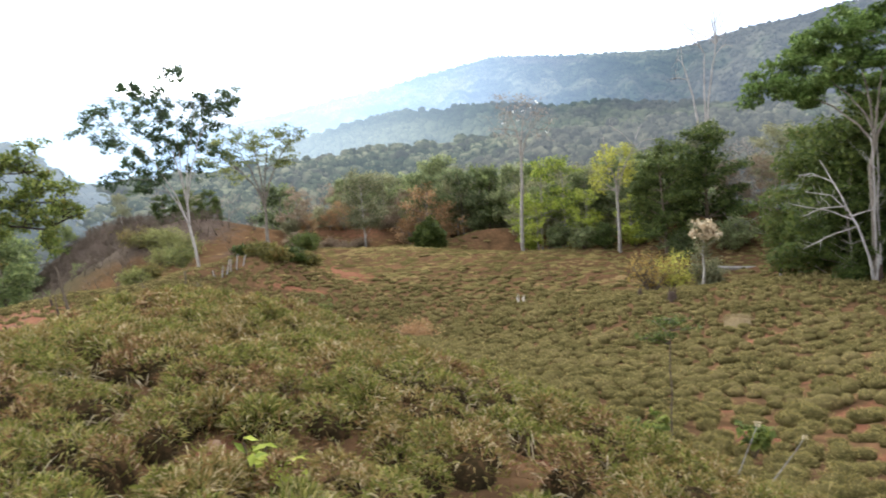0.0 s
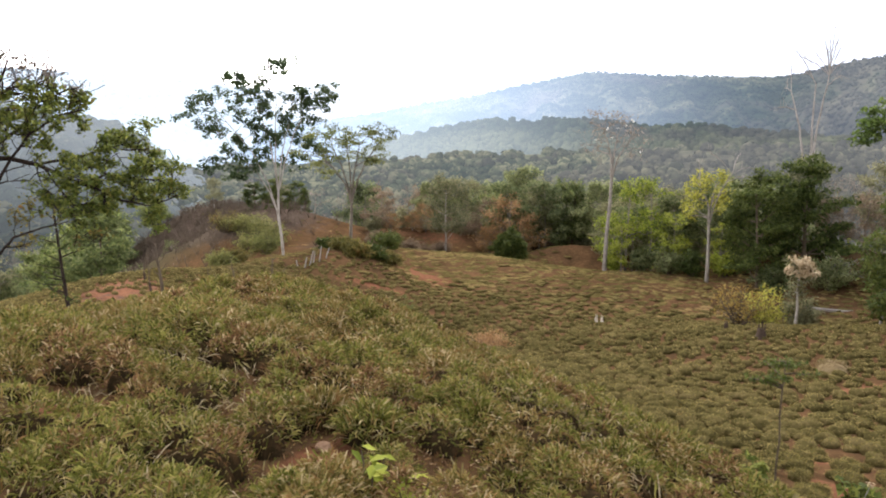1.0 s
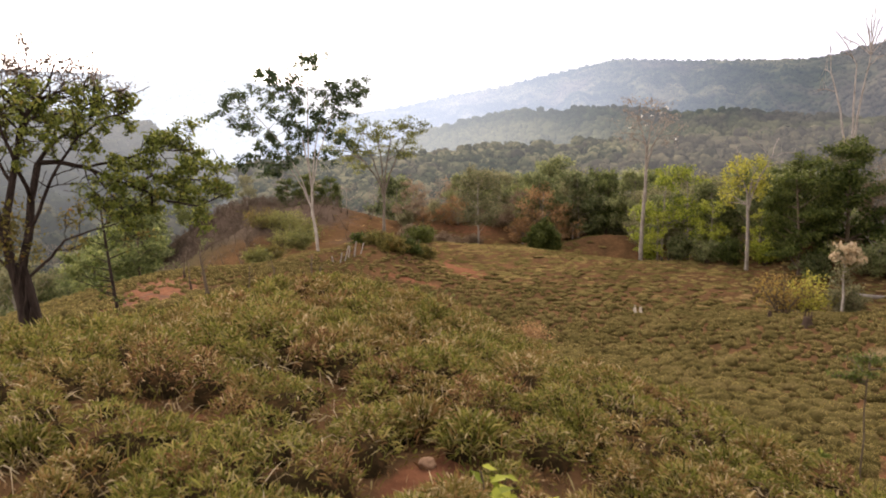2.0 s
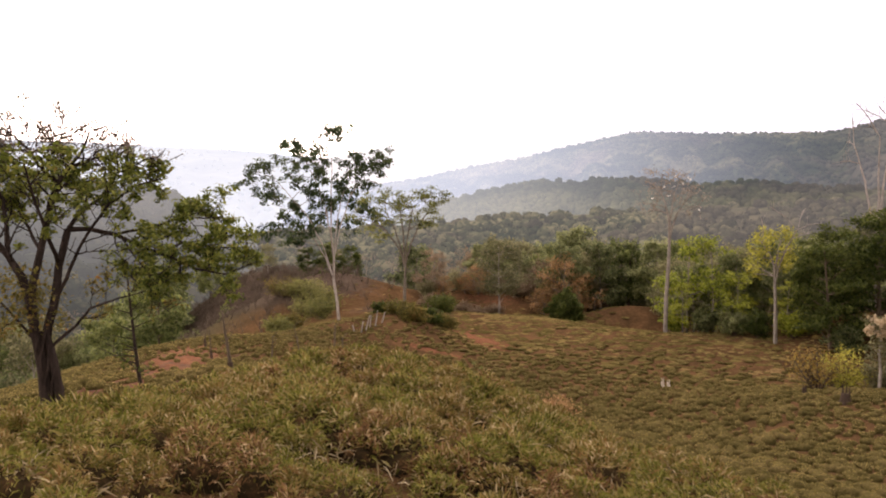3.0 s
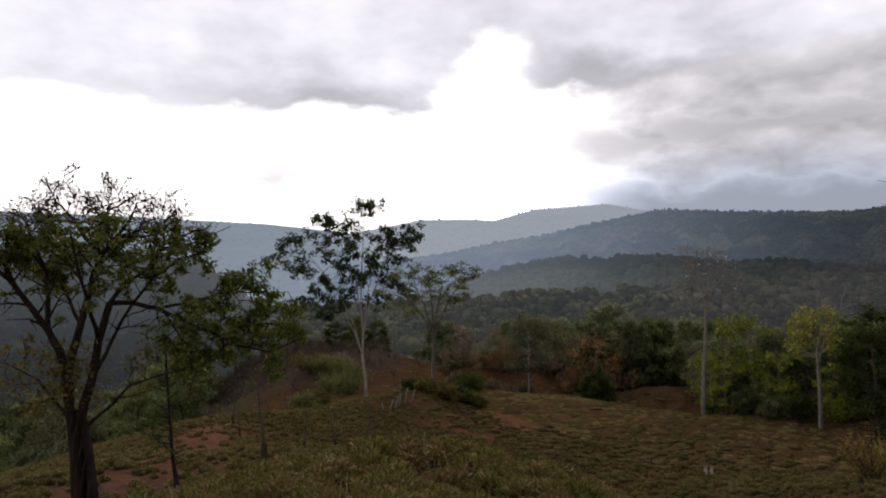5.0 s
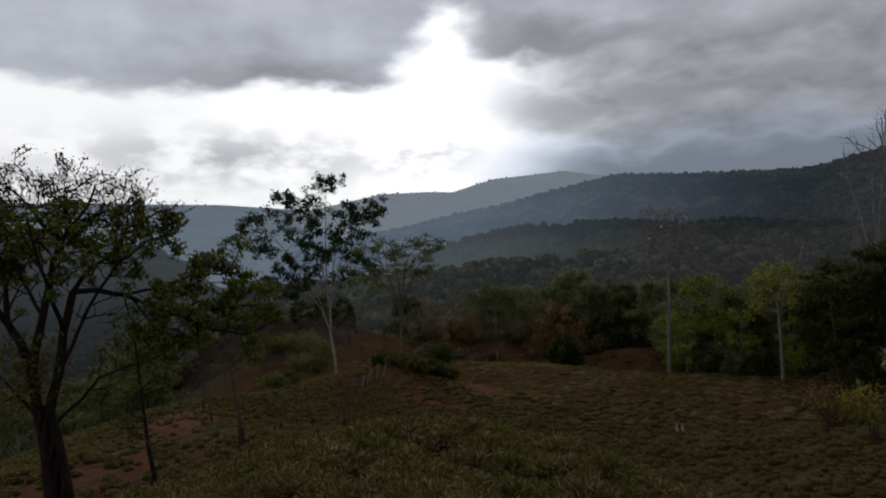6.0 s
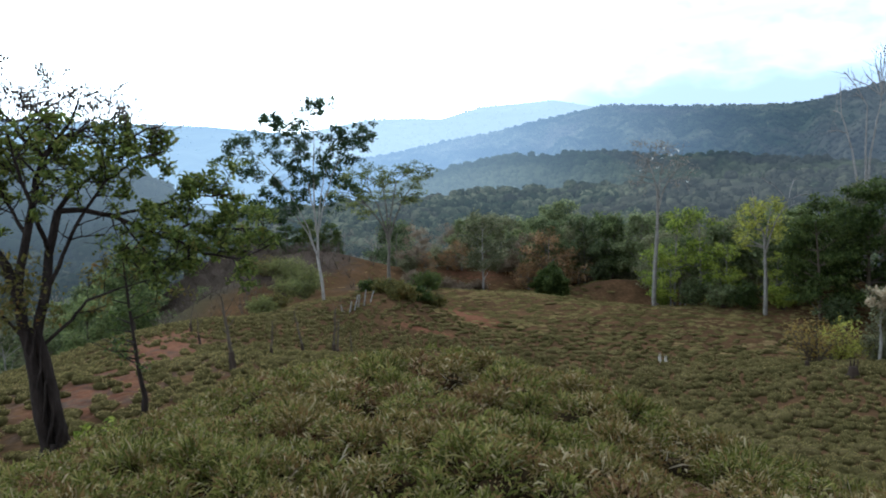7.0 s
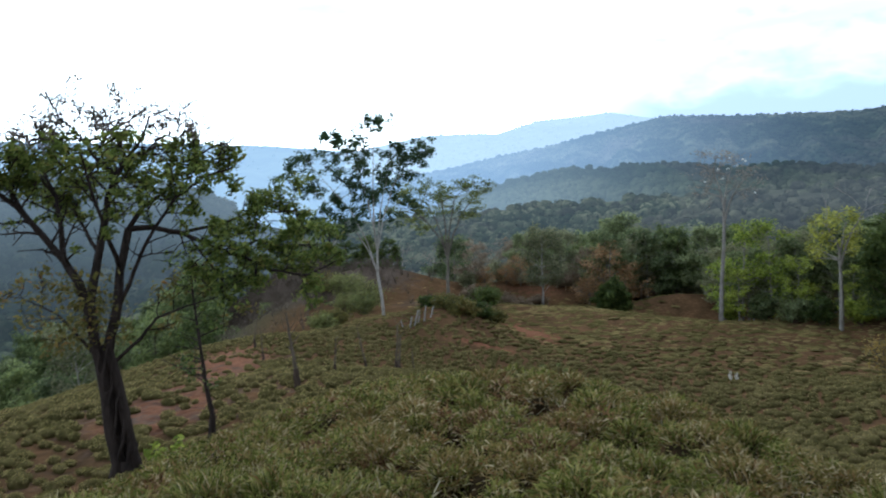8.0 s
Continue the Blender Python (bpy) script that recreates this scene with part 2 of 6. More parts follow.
BARK_BROWN = bark("brown_bark", (0.06, 0.045, 0.032), (0.16, 0.125, 0.09))
DEADWOOD = bark("weathered_dead_wood", (0.14, 0.12, 0.105), (0.36, 0.33, 0.30))
SPLITWOOD = bark("fresh_split_wood", (0.34, 0.29, 0.23), (0.64, 0.58, 0.50))
CHARRED = bark("charred_wood", (0.026, 0.018, 0.013), (0.10, 0.07, 0.052))
LEAF_BIG = leaf("big_tree_leaves", (0.042, 0.06, 0.015), (0.115, 0.145, 0.03), (0.25, 0.27, 0.06), (0.19, 0.14, 0.04), 0.8)
LEAF_TWIG = leaf("dry_seed_leaves", (0.14, 0.115, 0.09), (0.23, 0.19, 0.15), (0.34, 0.29, 0.24), None, 0.8)
LEAF_AUTUMN = leaf("yellowing_leaves", (0.06, 0.06, 0.018), (0.13, 0.115, 0.03), (0.22, 0.17, 0.05), (0.25, 0.12, 0.04), 0.7)
LEAF_WHITE = leaf("broad_dark_leaves", (0.022, 0.038, 0.017), (0.05, 0.08, 0.032), (0.105, 0.14, 0.056), None, 0.3)
LEAF_PALE = leaf("pale_umbrella_leaves", (0.08, 0.095, 0.03), (0.17, 0.19, 0.055), (0.30, 0.31, 0.11), None, 0.3)
LEAF_LIME = leaf("lime_leaves", (0.10, 0.14, 0.02), (0.29, 0.33, 0.05), (0.50, 0.52, 0.10), (0.14, 0.11, 0.05), 0.35)
LEAF_YELLOW = leaf("yellow_leaves", (0.17, 0.17, 0.03), (0.36, 0.35, 0.06), (0.52, 0.48, 0.11), None, 0.4)
LEAF_WOOD = leaf("wood_leaves", (0.075, 0.093, 0.035), (0.165, 0.20, 0.07), (0.31, 0.33, 0.12), None, 0.25, 0.55)
LEAF_DARK = leaf("deep_green_leaves", (0.03, 0.045, 0.012), (0.068, 0.09, 0.022), (0.15, 0.17, 0.045), None, 0.3)
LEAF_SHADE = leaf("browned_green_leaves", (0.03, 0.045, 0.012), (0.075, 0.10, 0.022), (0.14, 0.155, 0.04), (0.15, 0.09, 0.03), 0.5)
LEAF_FRESH = leaf("fresh_green_leaves", (0.045, 0.075, 0.018), (0.10, 0.15, 0.035), (0.20, 0.26, 0.075), None, 0.3)
LEAF_MID = leaf("dusty_green_leaves", (0.075, 0.095, 0.042), (0.17, 0.195, 0.085), (0.31, 0.325, 0.15), None, 0.25, 0.55)
LEAF_OLIVE = leaf("olive_leaves", (0.09, 0.095, 0.05), (0.19, 0.185, 0.095), (0.32, 0.30, 0.165), None, 0.25, 0.55)
LEAF_RUST = leaf("rusty_dry_leaves", (0.15, 0.105, 0.068), (0.24, 0.175, 0.115), (0.34, 0.26, 0.175), None, 0.3)
LEAF_EMBER = leaf("orange_brown_leaves", (0.22, 0.125, 0.055), (0.37, 0.215, 0.10), (0.48, 0.32, 0.165), None, 0.3)
LEAF_SCRUB = leaf("yellow_green_scrub_leaves", (0.10, 0.11, 0.035), (0.19, 0.195, 0.06), (0.30, 0.285, 0.10), None, 0.3)
LEAF_BRUSH = leaf("purple_brown_brush", (0.06, 0.042, 0.032), (0.10, 0.072, 0.055), (0.15, 0.11, 0.085), None, 0.3)
LEAF_GOLD = leaf("golden_shrub_leaves", (0.15, 0.095, 0.025), (0.27, 0.175, 0.045), (0.35, 0.26, 0.075), (0.36, 0.14, 0.03), 0.5)
LEAF_DRY = leaf("withered_beige_leaves", (0.26, 0.19, 0.11), (0.44, 0.34, 0.21), (0.60, 0.50, 0.35), None, 0.8)
BLOSSOM = leaf("white_blossom", (0.62, 0.60, 0.55), (0.74, 0.72, 0.66), (0.80, 0.79, 0.75), None, 0.5)
ROCK = material("reddish_rock", lambda gg, pos: gg.ramp(gg.noise(pos, 9.0, 6.0, 0.7), (0.35, (0.16, 0.09, 0.055)), (0.65, (0.33, 0.21, 0.13))), 0.9, (20.0, 0.02, 0.6))


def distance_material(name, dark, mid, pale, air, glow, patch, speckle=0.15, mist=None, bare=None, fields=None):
    """Far woods with haze put in as emission: a backdrop that glows in the air's colour.
    mist: the azimuths between which this emitted haze thickens, and by how much; or, past 100, the distances.
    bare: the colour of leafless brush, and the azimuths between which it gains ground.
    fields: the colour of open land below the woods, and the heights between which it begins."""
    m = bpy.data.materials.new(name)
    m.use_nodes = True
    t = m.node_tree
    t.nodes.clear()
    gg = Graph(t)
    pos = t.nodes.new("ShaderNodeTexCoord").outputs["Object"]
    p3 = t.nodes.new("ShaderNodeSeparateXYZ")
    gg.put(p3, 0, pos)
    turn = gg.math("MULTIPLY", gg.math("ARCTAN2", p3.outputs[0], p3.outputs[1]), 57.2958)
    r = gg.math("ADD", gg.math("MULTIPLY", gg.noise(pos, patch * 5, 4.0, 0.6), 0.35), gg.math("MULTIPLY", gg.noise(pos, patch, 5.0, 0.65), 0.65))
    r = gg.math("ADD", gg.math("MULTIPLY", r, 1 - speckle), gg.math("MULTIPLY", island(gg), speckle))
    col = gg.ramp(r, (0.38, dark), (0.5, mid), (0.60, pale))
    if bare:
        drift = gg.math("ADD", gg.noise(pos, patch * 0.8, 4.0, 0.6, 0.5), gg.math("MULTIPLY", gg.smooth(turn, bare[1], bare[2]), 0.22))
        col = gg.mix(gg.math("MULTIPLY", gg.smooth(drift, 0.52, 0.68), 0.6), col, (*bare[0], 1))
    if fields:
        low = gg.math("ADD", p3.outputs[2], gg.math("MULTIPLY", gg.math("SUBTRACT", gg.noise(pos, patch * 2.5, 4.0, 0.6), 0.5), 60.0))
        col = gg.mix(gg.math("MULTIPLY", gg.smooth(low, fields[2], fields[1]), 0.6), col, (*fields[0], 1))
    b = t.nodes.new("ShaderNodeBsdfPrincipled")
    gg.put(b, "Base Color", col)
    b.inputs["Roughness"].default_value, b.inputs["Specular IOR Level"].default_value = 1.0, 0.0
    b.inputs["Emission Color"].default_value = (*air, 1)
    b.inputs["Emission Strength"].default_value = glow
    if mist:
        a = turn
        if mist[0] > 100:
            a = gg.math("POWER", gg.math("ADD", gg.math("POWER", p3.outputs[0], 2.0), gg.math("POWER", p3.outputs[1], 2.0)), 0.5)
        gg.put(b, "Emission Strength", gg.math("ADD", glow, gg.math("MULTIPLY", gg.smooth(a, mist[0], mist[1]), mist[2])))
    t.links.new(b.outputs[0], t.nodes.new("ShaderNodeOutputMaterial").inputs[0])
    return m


# each carries its haze as its own emission; the two blue ranges glow most
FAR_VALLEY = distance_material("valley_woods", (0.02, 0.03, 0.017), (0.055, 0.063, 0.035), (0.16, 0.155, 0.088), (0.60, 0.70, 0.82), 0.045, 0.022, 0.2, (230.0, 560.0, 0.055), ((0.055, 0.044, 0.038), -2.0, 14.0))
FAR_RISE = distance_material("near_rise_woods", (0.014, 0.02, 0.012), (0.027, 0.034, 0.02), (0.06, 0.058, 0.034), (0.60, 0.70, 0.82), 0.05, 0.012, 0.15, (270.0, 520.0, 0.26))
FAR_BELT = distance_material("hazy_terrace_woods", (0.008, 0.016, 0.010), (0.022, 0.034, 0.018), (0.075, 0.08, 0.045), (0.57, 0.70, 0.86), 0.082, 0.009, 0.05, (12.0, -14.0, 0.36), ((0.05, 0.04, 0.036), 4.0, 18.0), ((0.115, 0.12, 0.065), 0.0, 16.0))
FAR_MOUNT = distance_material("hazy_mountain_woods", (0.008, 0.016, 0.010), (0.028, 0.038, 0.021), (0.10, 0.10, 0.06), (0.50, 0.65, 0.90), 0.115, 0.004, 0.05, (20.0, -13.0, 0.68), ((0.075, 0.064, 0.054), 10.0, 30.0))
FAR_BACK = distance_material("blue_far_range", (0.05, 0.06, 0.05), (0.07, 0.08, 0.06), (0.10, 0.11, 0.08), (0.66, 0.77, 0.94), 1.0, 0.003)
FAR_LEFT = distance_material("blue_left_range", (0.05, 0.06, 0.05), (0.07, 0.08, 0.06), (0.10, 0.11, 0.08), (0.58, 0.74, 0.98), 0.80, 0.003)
# ---------------- builders ----------------
def make_mesh(name, verts, faces, mat, smooth=False):
    """A mesh from arrays; faces is a list of arrays of equal corner count."""
    me = bpy.data.meshes.new(name)
    verts = np.asarray(verts, np.float32).reshape(-1, 3)
    groups = [np.asarray(f, np.int32) for f in (faces if isinstance(faces, list) else [faces]) if len(f)]
    loops = np.concatenate([f.ravel() for f in groups])
    counts = np.concatenate([np.full(len(f), f.shape[1], np.int32) for f in groups])
    me.vertices.add(len(verts))
    me.vertices.foreach_set("co", verts.ravel())
    me.loops.add(len(loops))
    me.loops.foreach_set("vertex_index", loops)
    me.polygons.add(len(counts))
    me.polygons.foreach_set("loop_start", np.concatenate([[0], np.cumsum(counts)[:-1]]).astype(np.int32))
    me.polygons.foreach_set("use_smooth", np.full(len(counts), smooth))
    me.update(calc_edges=True)
    me.validate()
    if mat:
        me.materials.append(mat)
    return me


def thing(name, x, y, z, label, category, group="", kind="", turn=0.0, size=1.0):
    ob = new(name)
    ob.empty_display_size = 0.2
    ob.matrix_basis = pose(x, y, z, 0, 0, turn) @ Matrix.Scale(size, 4)
    return tagged(ob, label, category, group, kind)


def part(name, mesh, parent, label=""):
    ob = new(name, mesh)
    ob.parent = parent
    if label:
        tagged(ob, label)
    if name in ("twig_spray", "branchwork", "blade_tuft"):
        tagged(ob, kind="stuff")
    return ob


def tubes(lines, sides=7):
    """Verts and faces of tapered limbs; a line is a list of (point, radius)."""
    V, F, n = [], [], 0
    ring = np.linspace(0, 2 * math.pi, sides, endpoint=False)
    for line in lines:
        pts = np.array([p for p, _ in line], float)
        rad = np.array([r for _, r in line], float)
        d = np.gradient(pts, axis=0)
        d /= np.linalg.norm(d, axis=1)[:, None] + 1e-9
        ref = np.array([1.0, 0.0, 0.0]) if abs(d[0, 0]) < 0.8 else np.array([0.0, 1.0, 0.0])
        a = np.cross(d, ref)
        a /= np.linalg.norm(a, axis=1)[:, None] + 1e-9
        b = np.cross(d, a)
        k = len(pts)
        v = pts[:, None] + rad[:, None, None] * (np.cos(ring)[None, :, None] * a[:, None] + np.sin(ring)[None, :, None] * b[:, None])
        V.append(v.reshape(-1, 3))
        i = np.arange(k - 1)[:, None] * sides
        j = np.arange(sides)[None, :]
        q = np.stack([i + j, i + (j + 1) % sides, i + sides + (j + 1) % sides, i + sides + j], -1).reshape(-1, 4)
        F.append(q + n)
        n += k * sides
    return np.concatenate(V), np.concatenate(F)


def wander(rng, a, b, ra, rb, steps=6, sway=0.06, sag=0.0):
    """A crooked limb from a to b."""
    a, b = np.array(a, float), np.array(b, float)
    n = np.linalg.norm(b - a)
    off = np.cumsum(rng.normal(0, sway * n / steps, (steps + 1, 3)), axis=0)
    t = np.linspace(0, 1, steps + 1)
    off -= off[0] + (off[-1] - off[0]) * t[:, None]
    pts = a + (b - a) * t[:, None] + off
    pts[:, 2] -= sag * n * np.sin(math.pi * t)
    return [(p, ra + (rb - ra) * s) for p, s in zip(pts, t)]


def through_points(rng, pts, ra, rb, per=3, sway=0.03):
    line = []
    seg = len(pts) - 1
    for i in range(seg):
        r0, r1 = ra + (rb - ra) * i / seg, ra + (rb - ra) * (i + 1) / seg
        part_line = wander(rng, pts[i], pts[i + 1], r0, r1, per, sway)
        line += part_line if i == 0 else part_line[1:]
    return line


def sprout(rng, line, count, lo, hi, length, spread, up=0.35, thick=0.45, steps=4, sway=0.1):
    """Side branches from the stretch lo..hi of a limb."""
    out = []
    n = len(line)
    for k in range(count):
        s = lo + (hi - lo) * (k + rng.random()) / count
        i = min(n - 2, int(s * (n - 1)))
        p = np.array(line[i][0]) + (np.array(line[i + 1][0]) - np.array(line[i][0])) * (s * (n - 1) - i)
        r = max(0.011, line[i][1] * thick)
        d = np.array(line[i + 1][0]) - np.array(line[i][0])
        d /= np.linalg.norm(d) + 1e-9
        w = rng.normal(0, 1, 3)
        w -= d * (w @ d)
        w /= np.linalg.norm(w) + 1e-9
        v = d * (1 - spread) + w * spread + np.array([0, 0, up])
        v /= np.linalg.norm(v)
        out.append(wander(rng, p, p + v * length * rng.uniform(0.6, 1.25), r, max(0.006, r * 0.35), steps, sway))
    return out


def leaves(rng, centres, each, radius, size, flat=0.7, droop=0.3):
    """Folded diamond leaves in loose clusters about the centres."""
    c = np.repeat(np.asarray(centres, float), each, axis=0)
    n = len(c)
    off = rng.normal(0, 1, (n, 3))
    off *= (rng.random(n) ** 0.5 / (np.linalg.norm(off, axis=1) + 1e-9))[:, None] * radius
    off[:, 2] *= flat
    p = c + off
    s = size * rng.uniform(0.6, 1.35, n)
    th = rng.uniform(0, 2 * math.pi, n)
    tilt = rng.normal(-droop, 0.55, n)
    along = np.stack([np.cos(th) * np.cos(tilt), np.sin(th) * np.cos(tilt), np.sin(tilt)], -1)
    side = np.stack([-np.sin(th), np.cos(th), rng.normal(0, 0.45, n)], -1)
    side /= np.linalg.norm(side, axis=1)[:, None]
    lift = np.cross(along, side)
    s = s[:, None]
    v = np.stack([p - along * s * 0.5, p + side * s * 0.3 + lift * s * 0.08, p + along * s * 0.55, p - side * s * 0.3 + lift * s * 0.08], 1)
    i = np.arange(n)[:, None] * 4
    return v.reshape(-1, 3), np.concatenate([i + [0, 1, 2], i + [0, 2, 3]])


def tips(lines, share=0.5, per=3, rng=None):
    out = []
    for line in lines:
        pts = np.array([p for p, _ in line])
        for s in np.linspace(share, 1.0, per):
            k = s * (len(pts) - 1)
            i = min(len(pts) - 2, int(k))
            out.append(pts[i] + (pts[i + 1] - pts[i]) * (k - i))
    return np.array(out)


def joined(*pairs):
    V, T, Q, n = [], [], [], 0
    for v, f in pairs:
        V.append(v)
        (T if f.shape[1] == 3 else Q).append(f + n)
        n += len(v)
    return np.concatenate(V), [np.concatenate(x) for x in (T, Q) if x]


# ---------------- the lie of the land ----------------
# rounded swells and hollows of the pasture: place, breadth, rise
SWELLS = [(-3, 4, 8, 3.22), (2, 2, 6, 0.24), (3, 11, 5, -2.04), (-3, 14, 5, 2.68), (6, 20, 9, -0.53), (-13, 16, 5, -1.13), (-16, 22, 7, 0.44), (-9.5, 11, 4, -0.38), (-7, 18, 4.5, 1.42),
          (2, 36, 12, -4.06), (15, 44, 13, 2.5), (-21, 34, 12, -0.72), (-9, 31, 9, 3.07), (-26, 47, 9, 1.6), (-16.8, 67, 4, 2.1), (-10, 48, 11, -1.38), (5, 62, 14, -3.84), (-8, 82, 13, 1.2),
          (22, 72, 16, -1.54), (8, 104, 14, -3.68), (-11, 77, 5, -1.59), (24, 63, 9, -2.45), (-2, 17, 4, -1.64), (28, 36, 14, -4.17), (-11.5, 68, 4, -1.0), (-16, 103, 7.5, -2.6)]
# lesser bumps of the knoll under the walk
KNOLL = [(2.2, 4.5, 1.8, -0.41), (0.8, 6.5, 1.8, 0.36), (-0.8, 8.2, 1.8, -0.08), (-2.5, 9.5, 2, 0.21), (1.2, 9.5, 2, -0.12), (3.5, 7.5, 2, -0.36),
          (-8, 6, 1.7, 0.12), (-8, 12, 1.7, 0.1), (-6, 6, 1.7, 0.1), (-6, 8, 1.7, -0.18), (-6, 10, 1.7, -0.13), (-6, 14, 1.7, -0.19), (-4, 8, 1.7, -0.13), (-4, 10, 1.7, 0.18),
          (-2, 4, 1.7, -0.21), (-2, 12, 1.7, -0.11), (-2, 14, 1.7, 0.22), (0, 6, 1.7, 0.14), (0, 10, 1.7, -0.15), (0, 12, 1.7, -0.13), (0, 14, 1.7, 0.09)]
# separate hills beyond: the scrubby mound and the bare brown slope behind it
HILLS = [(-40, 108, 10, 8, 5.8), (-72, 160, 23, 18, 33.0), (6.5, 105, 5.5, 3.6, 3.2), (6, 95.5, 5.5, 4, -1.6), (-9, 104, 4, 3.5, 1.2), (34, 82, 6.5, 5, 2.4), (-14.5, 117, 9, 5, 2.4)]


def height(x, y):
    x, y = np.asarray(x, float), np.asarray(y, float)
    z = -2.6929 + 0.033 * x - 0.0897 * y
    for a, b, r, k in SWELLS + KNOLL:
        z = z + k * np.exp(-((x - a) ** 2 + (y - b) ** 2) / (2 * r * r))
    # the ground falls away past the left crest
    s = np.clip((y - 74) / 24, 0, 1)
    z = z - 1.26 * np.log1p(np.exp(np.clip((-29 - x) / 3, -30, 30))) * (1 - s * s * (3 - 2 * s))
    rr = np.hypot((x + 8) / 40, (y - 46) / 66)
    w = np.clip((rr - 1.05) / 1.5, 0, 1)
    w = w * w * (3 - 2 * w)
    far = np.hypot(x, y)
    valley = -48 - 14 * np.clip((far - 250) / 500, 0, 1)
    z = z * (1 - w) + valley * w
    for a, b, ra, rb, k in HILLS:
        z = z + k * np.exp(-((x - a) / ra) ** 2 / 2 - ((y - b) / rb) ** 2 / 2)
    return z + ripple(x, y)


def ripple(x, y):
    """Small unevenness of trodden ground."""
    return 0.05 * (np.sin(1.9 * x + 0.7 * y) * np.sin(1.3 * y - 0.4 * x + 1) + 0.7 * np.sin(3.3 * x - 1.1 * y + 2) * np.sin(2.7 * y + 0.9 * x))


def hz(x, y):
    return float(height(x, y))


def patch(x, y, spots):
    m = np.zeros_like(np.asarray(x, float))
    for a, b, ra, rb, turn, k in spots:
        c, s = math.cos(radians(turn)), math.sin(radians(turn))
        u, v = ((x - a) * c + (y - b) * s) / ra, (-(x - a) * s + (y - b) * c) / rb
        m = np.maximum(m, k * np.exp(-(u * u + v * v) ** 1.5))
    return m


# bare red earth: middle, half length, half breadth, turn, strength
RED = [(-21.8, 35, 14, 2.7, 110, 0.9), (-17.3, 23.4, 4.5, 2.3, 112, 0.85), (-19.2, 29.5, 6, 2.1, 110, 0.85), (-10.4, 73.0, 6, 2.5, 125, 0.9), (-2.7, 46.5, 2.6, 1.5, 10, 0.9), (5.2, 21.2, 1.6, 0.9, 40, 0.8), (6.2, 15.2, 2.0, 0.6, 100, 0.85)]
SCARS = [(9.0, 16.6, 1.8, 0.6, 60, 0.85), (4.6, 13.2, 1.1, 0.4, 20, 0.8), (7.6, 13.6, 1.2, 0.45, 130, 0.85), (10.6, 19.0, 1.4, 0.5, 80, 0.8), (6.9, 18.6, 1.0, 0.4, 30, 0.8), (13.6, 33, 2.2, 0.7, 30, 0.8), (-0.9, 5.8, 0.45, 0.25, 10, 0.9), (-1.70, 4.12, 0.42, 0.24, 70, 1.0), (0.5, 4.6, 0.5, 0.22, 120, 0.9), (-3.3, 4.4, 0.45, 0.2, 30, 0.8),
       (-14, 60, 5, 0.9, 20, 0.8), (3.4, 12.5, 1.5, 0.5, 100, 0.8), (11, 22.5, 1.5, 0.7, 0, 0.7), (-14.5, 113.5, 10, 5, 0, 0.55)]
DRAB = [(-42, 103, 13, 11, 0, 1.1), (-64, 150, 40, 30, 0, 1.0), (-22, 90, 9, 8, 0, 0.7), (-20, 31, 22, 9, 109, 0.5)]


def build_ground():
    rings = np.concatenate([[0.0], np.geomspace(0.5, 4900, 300)])
    around = np.radians(np.concatenate([np.linspace(-60, 50, 420, endpoint=False), np.linspace(50, 300, 90, endpoint=False)]))
    R, A = np.meshgrid(rings[1:], around, indexing="ij")
    x, y = np.concatenate([[-2.0], (-2 + R * np.sin(A)).ravel()]), np.concatenate([[3.0], (3 + R * np.cos(A)).ravel()])
    verts = np.stack([x, y, height(x, y)], -1)
    m, k = len(rings) - 1, len(around)
    i, j = np.meshgrid(np.arange(m - 1), np.arange(k), indexing="ij")
    a, b = 1 + i * k + j, 1 + i * k + (j + 1) % k
    quads = np.stack([a, a + k, b + k, b], -1).reshape(-1, 4)
    j = np.arange(k)
    fan = np.stack([np.zeros(k, int), 1 + j, 1 + (j + 1) % k], -1)
    me = make_mesh("ground", verts, [fan, quads], GROUND, True)
    if me.polygons[0].normal.z < 0:
        me.flip_normals()
    col = me.color_attributes.new("bare", "FLOAT_COLOR", "POINT")
    rr = np.hypot((x + 8) / 40, (y - 46) / 66)
    wood = np.clip((rr - 1.05) / 0.25, 0, 1) * (1 - patch(x, y, [(-42, 106, 14, 12, 0, 1.0), (-66, 150, 34, 26, 0, 1.0)]))
    data = np.stack([patch(x, y, RED + SCARS), patch(x, y, DRAB), wood, np.ones_like(x)], -1).astype(np.float32)
    col.data.foreach_set("color", data.ravel())
    return tagged(new("ground", me), "rolling pasture ground with red earth and short dry grass", "ground", kind="structure")


build_ground()


# ---------------- grass ----------------
def blades(rng, x, y, z, length, width, lean, out):
    """One bent blade at each root; out: the way in which it leans."""
    n = len(x)
    root = np.stack([x, y, z], -1)
    d = np.stack([np.cos(out), np.sin(out), np.zeros(n)], -1)
    s = np.stack([-np.sin(out), np.cos(out), np.zeros(n)], -1) * (width / 2)[:, None]
    tw = rng.normal(0, 0.5, n)
    s = s * np.cos(tw)[:, None] + d * (np.sin(tw) * width / 2)[:, None]
    up = np.array([0, 0, 1.0])
    mid = root + d * (length * lean * 0.3)[:, None] + up * (length * (0.62 - 0.12 * lean))[:, None]
    tip = root + d * (length * lean * 0.85)[:, None] + up * (length * np.maximum(0.12, 1.0 - 0.62 * lean))[:, None]
    v = np.stack([root - s, root + s, mid + s * 0.8, mid - s * 0.8, tip], 1).reshape(-1, 3)
    i = np.arange(n)[:, None] * 5
    return v, [i + [3, 2, 4], i + [0, 1, 2, 3]]


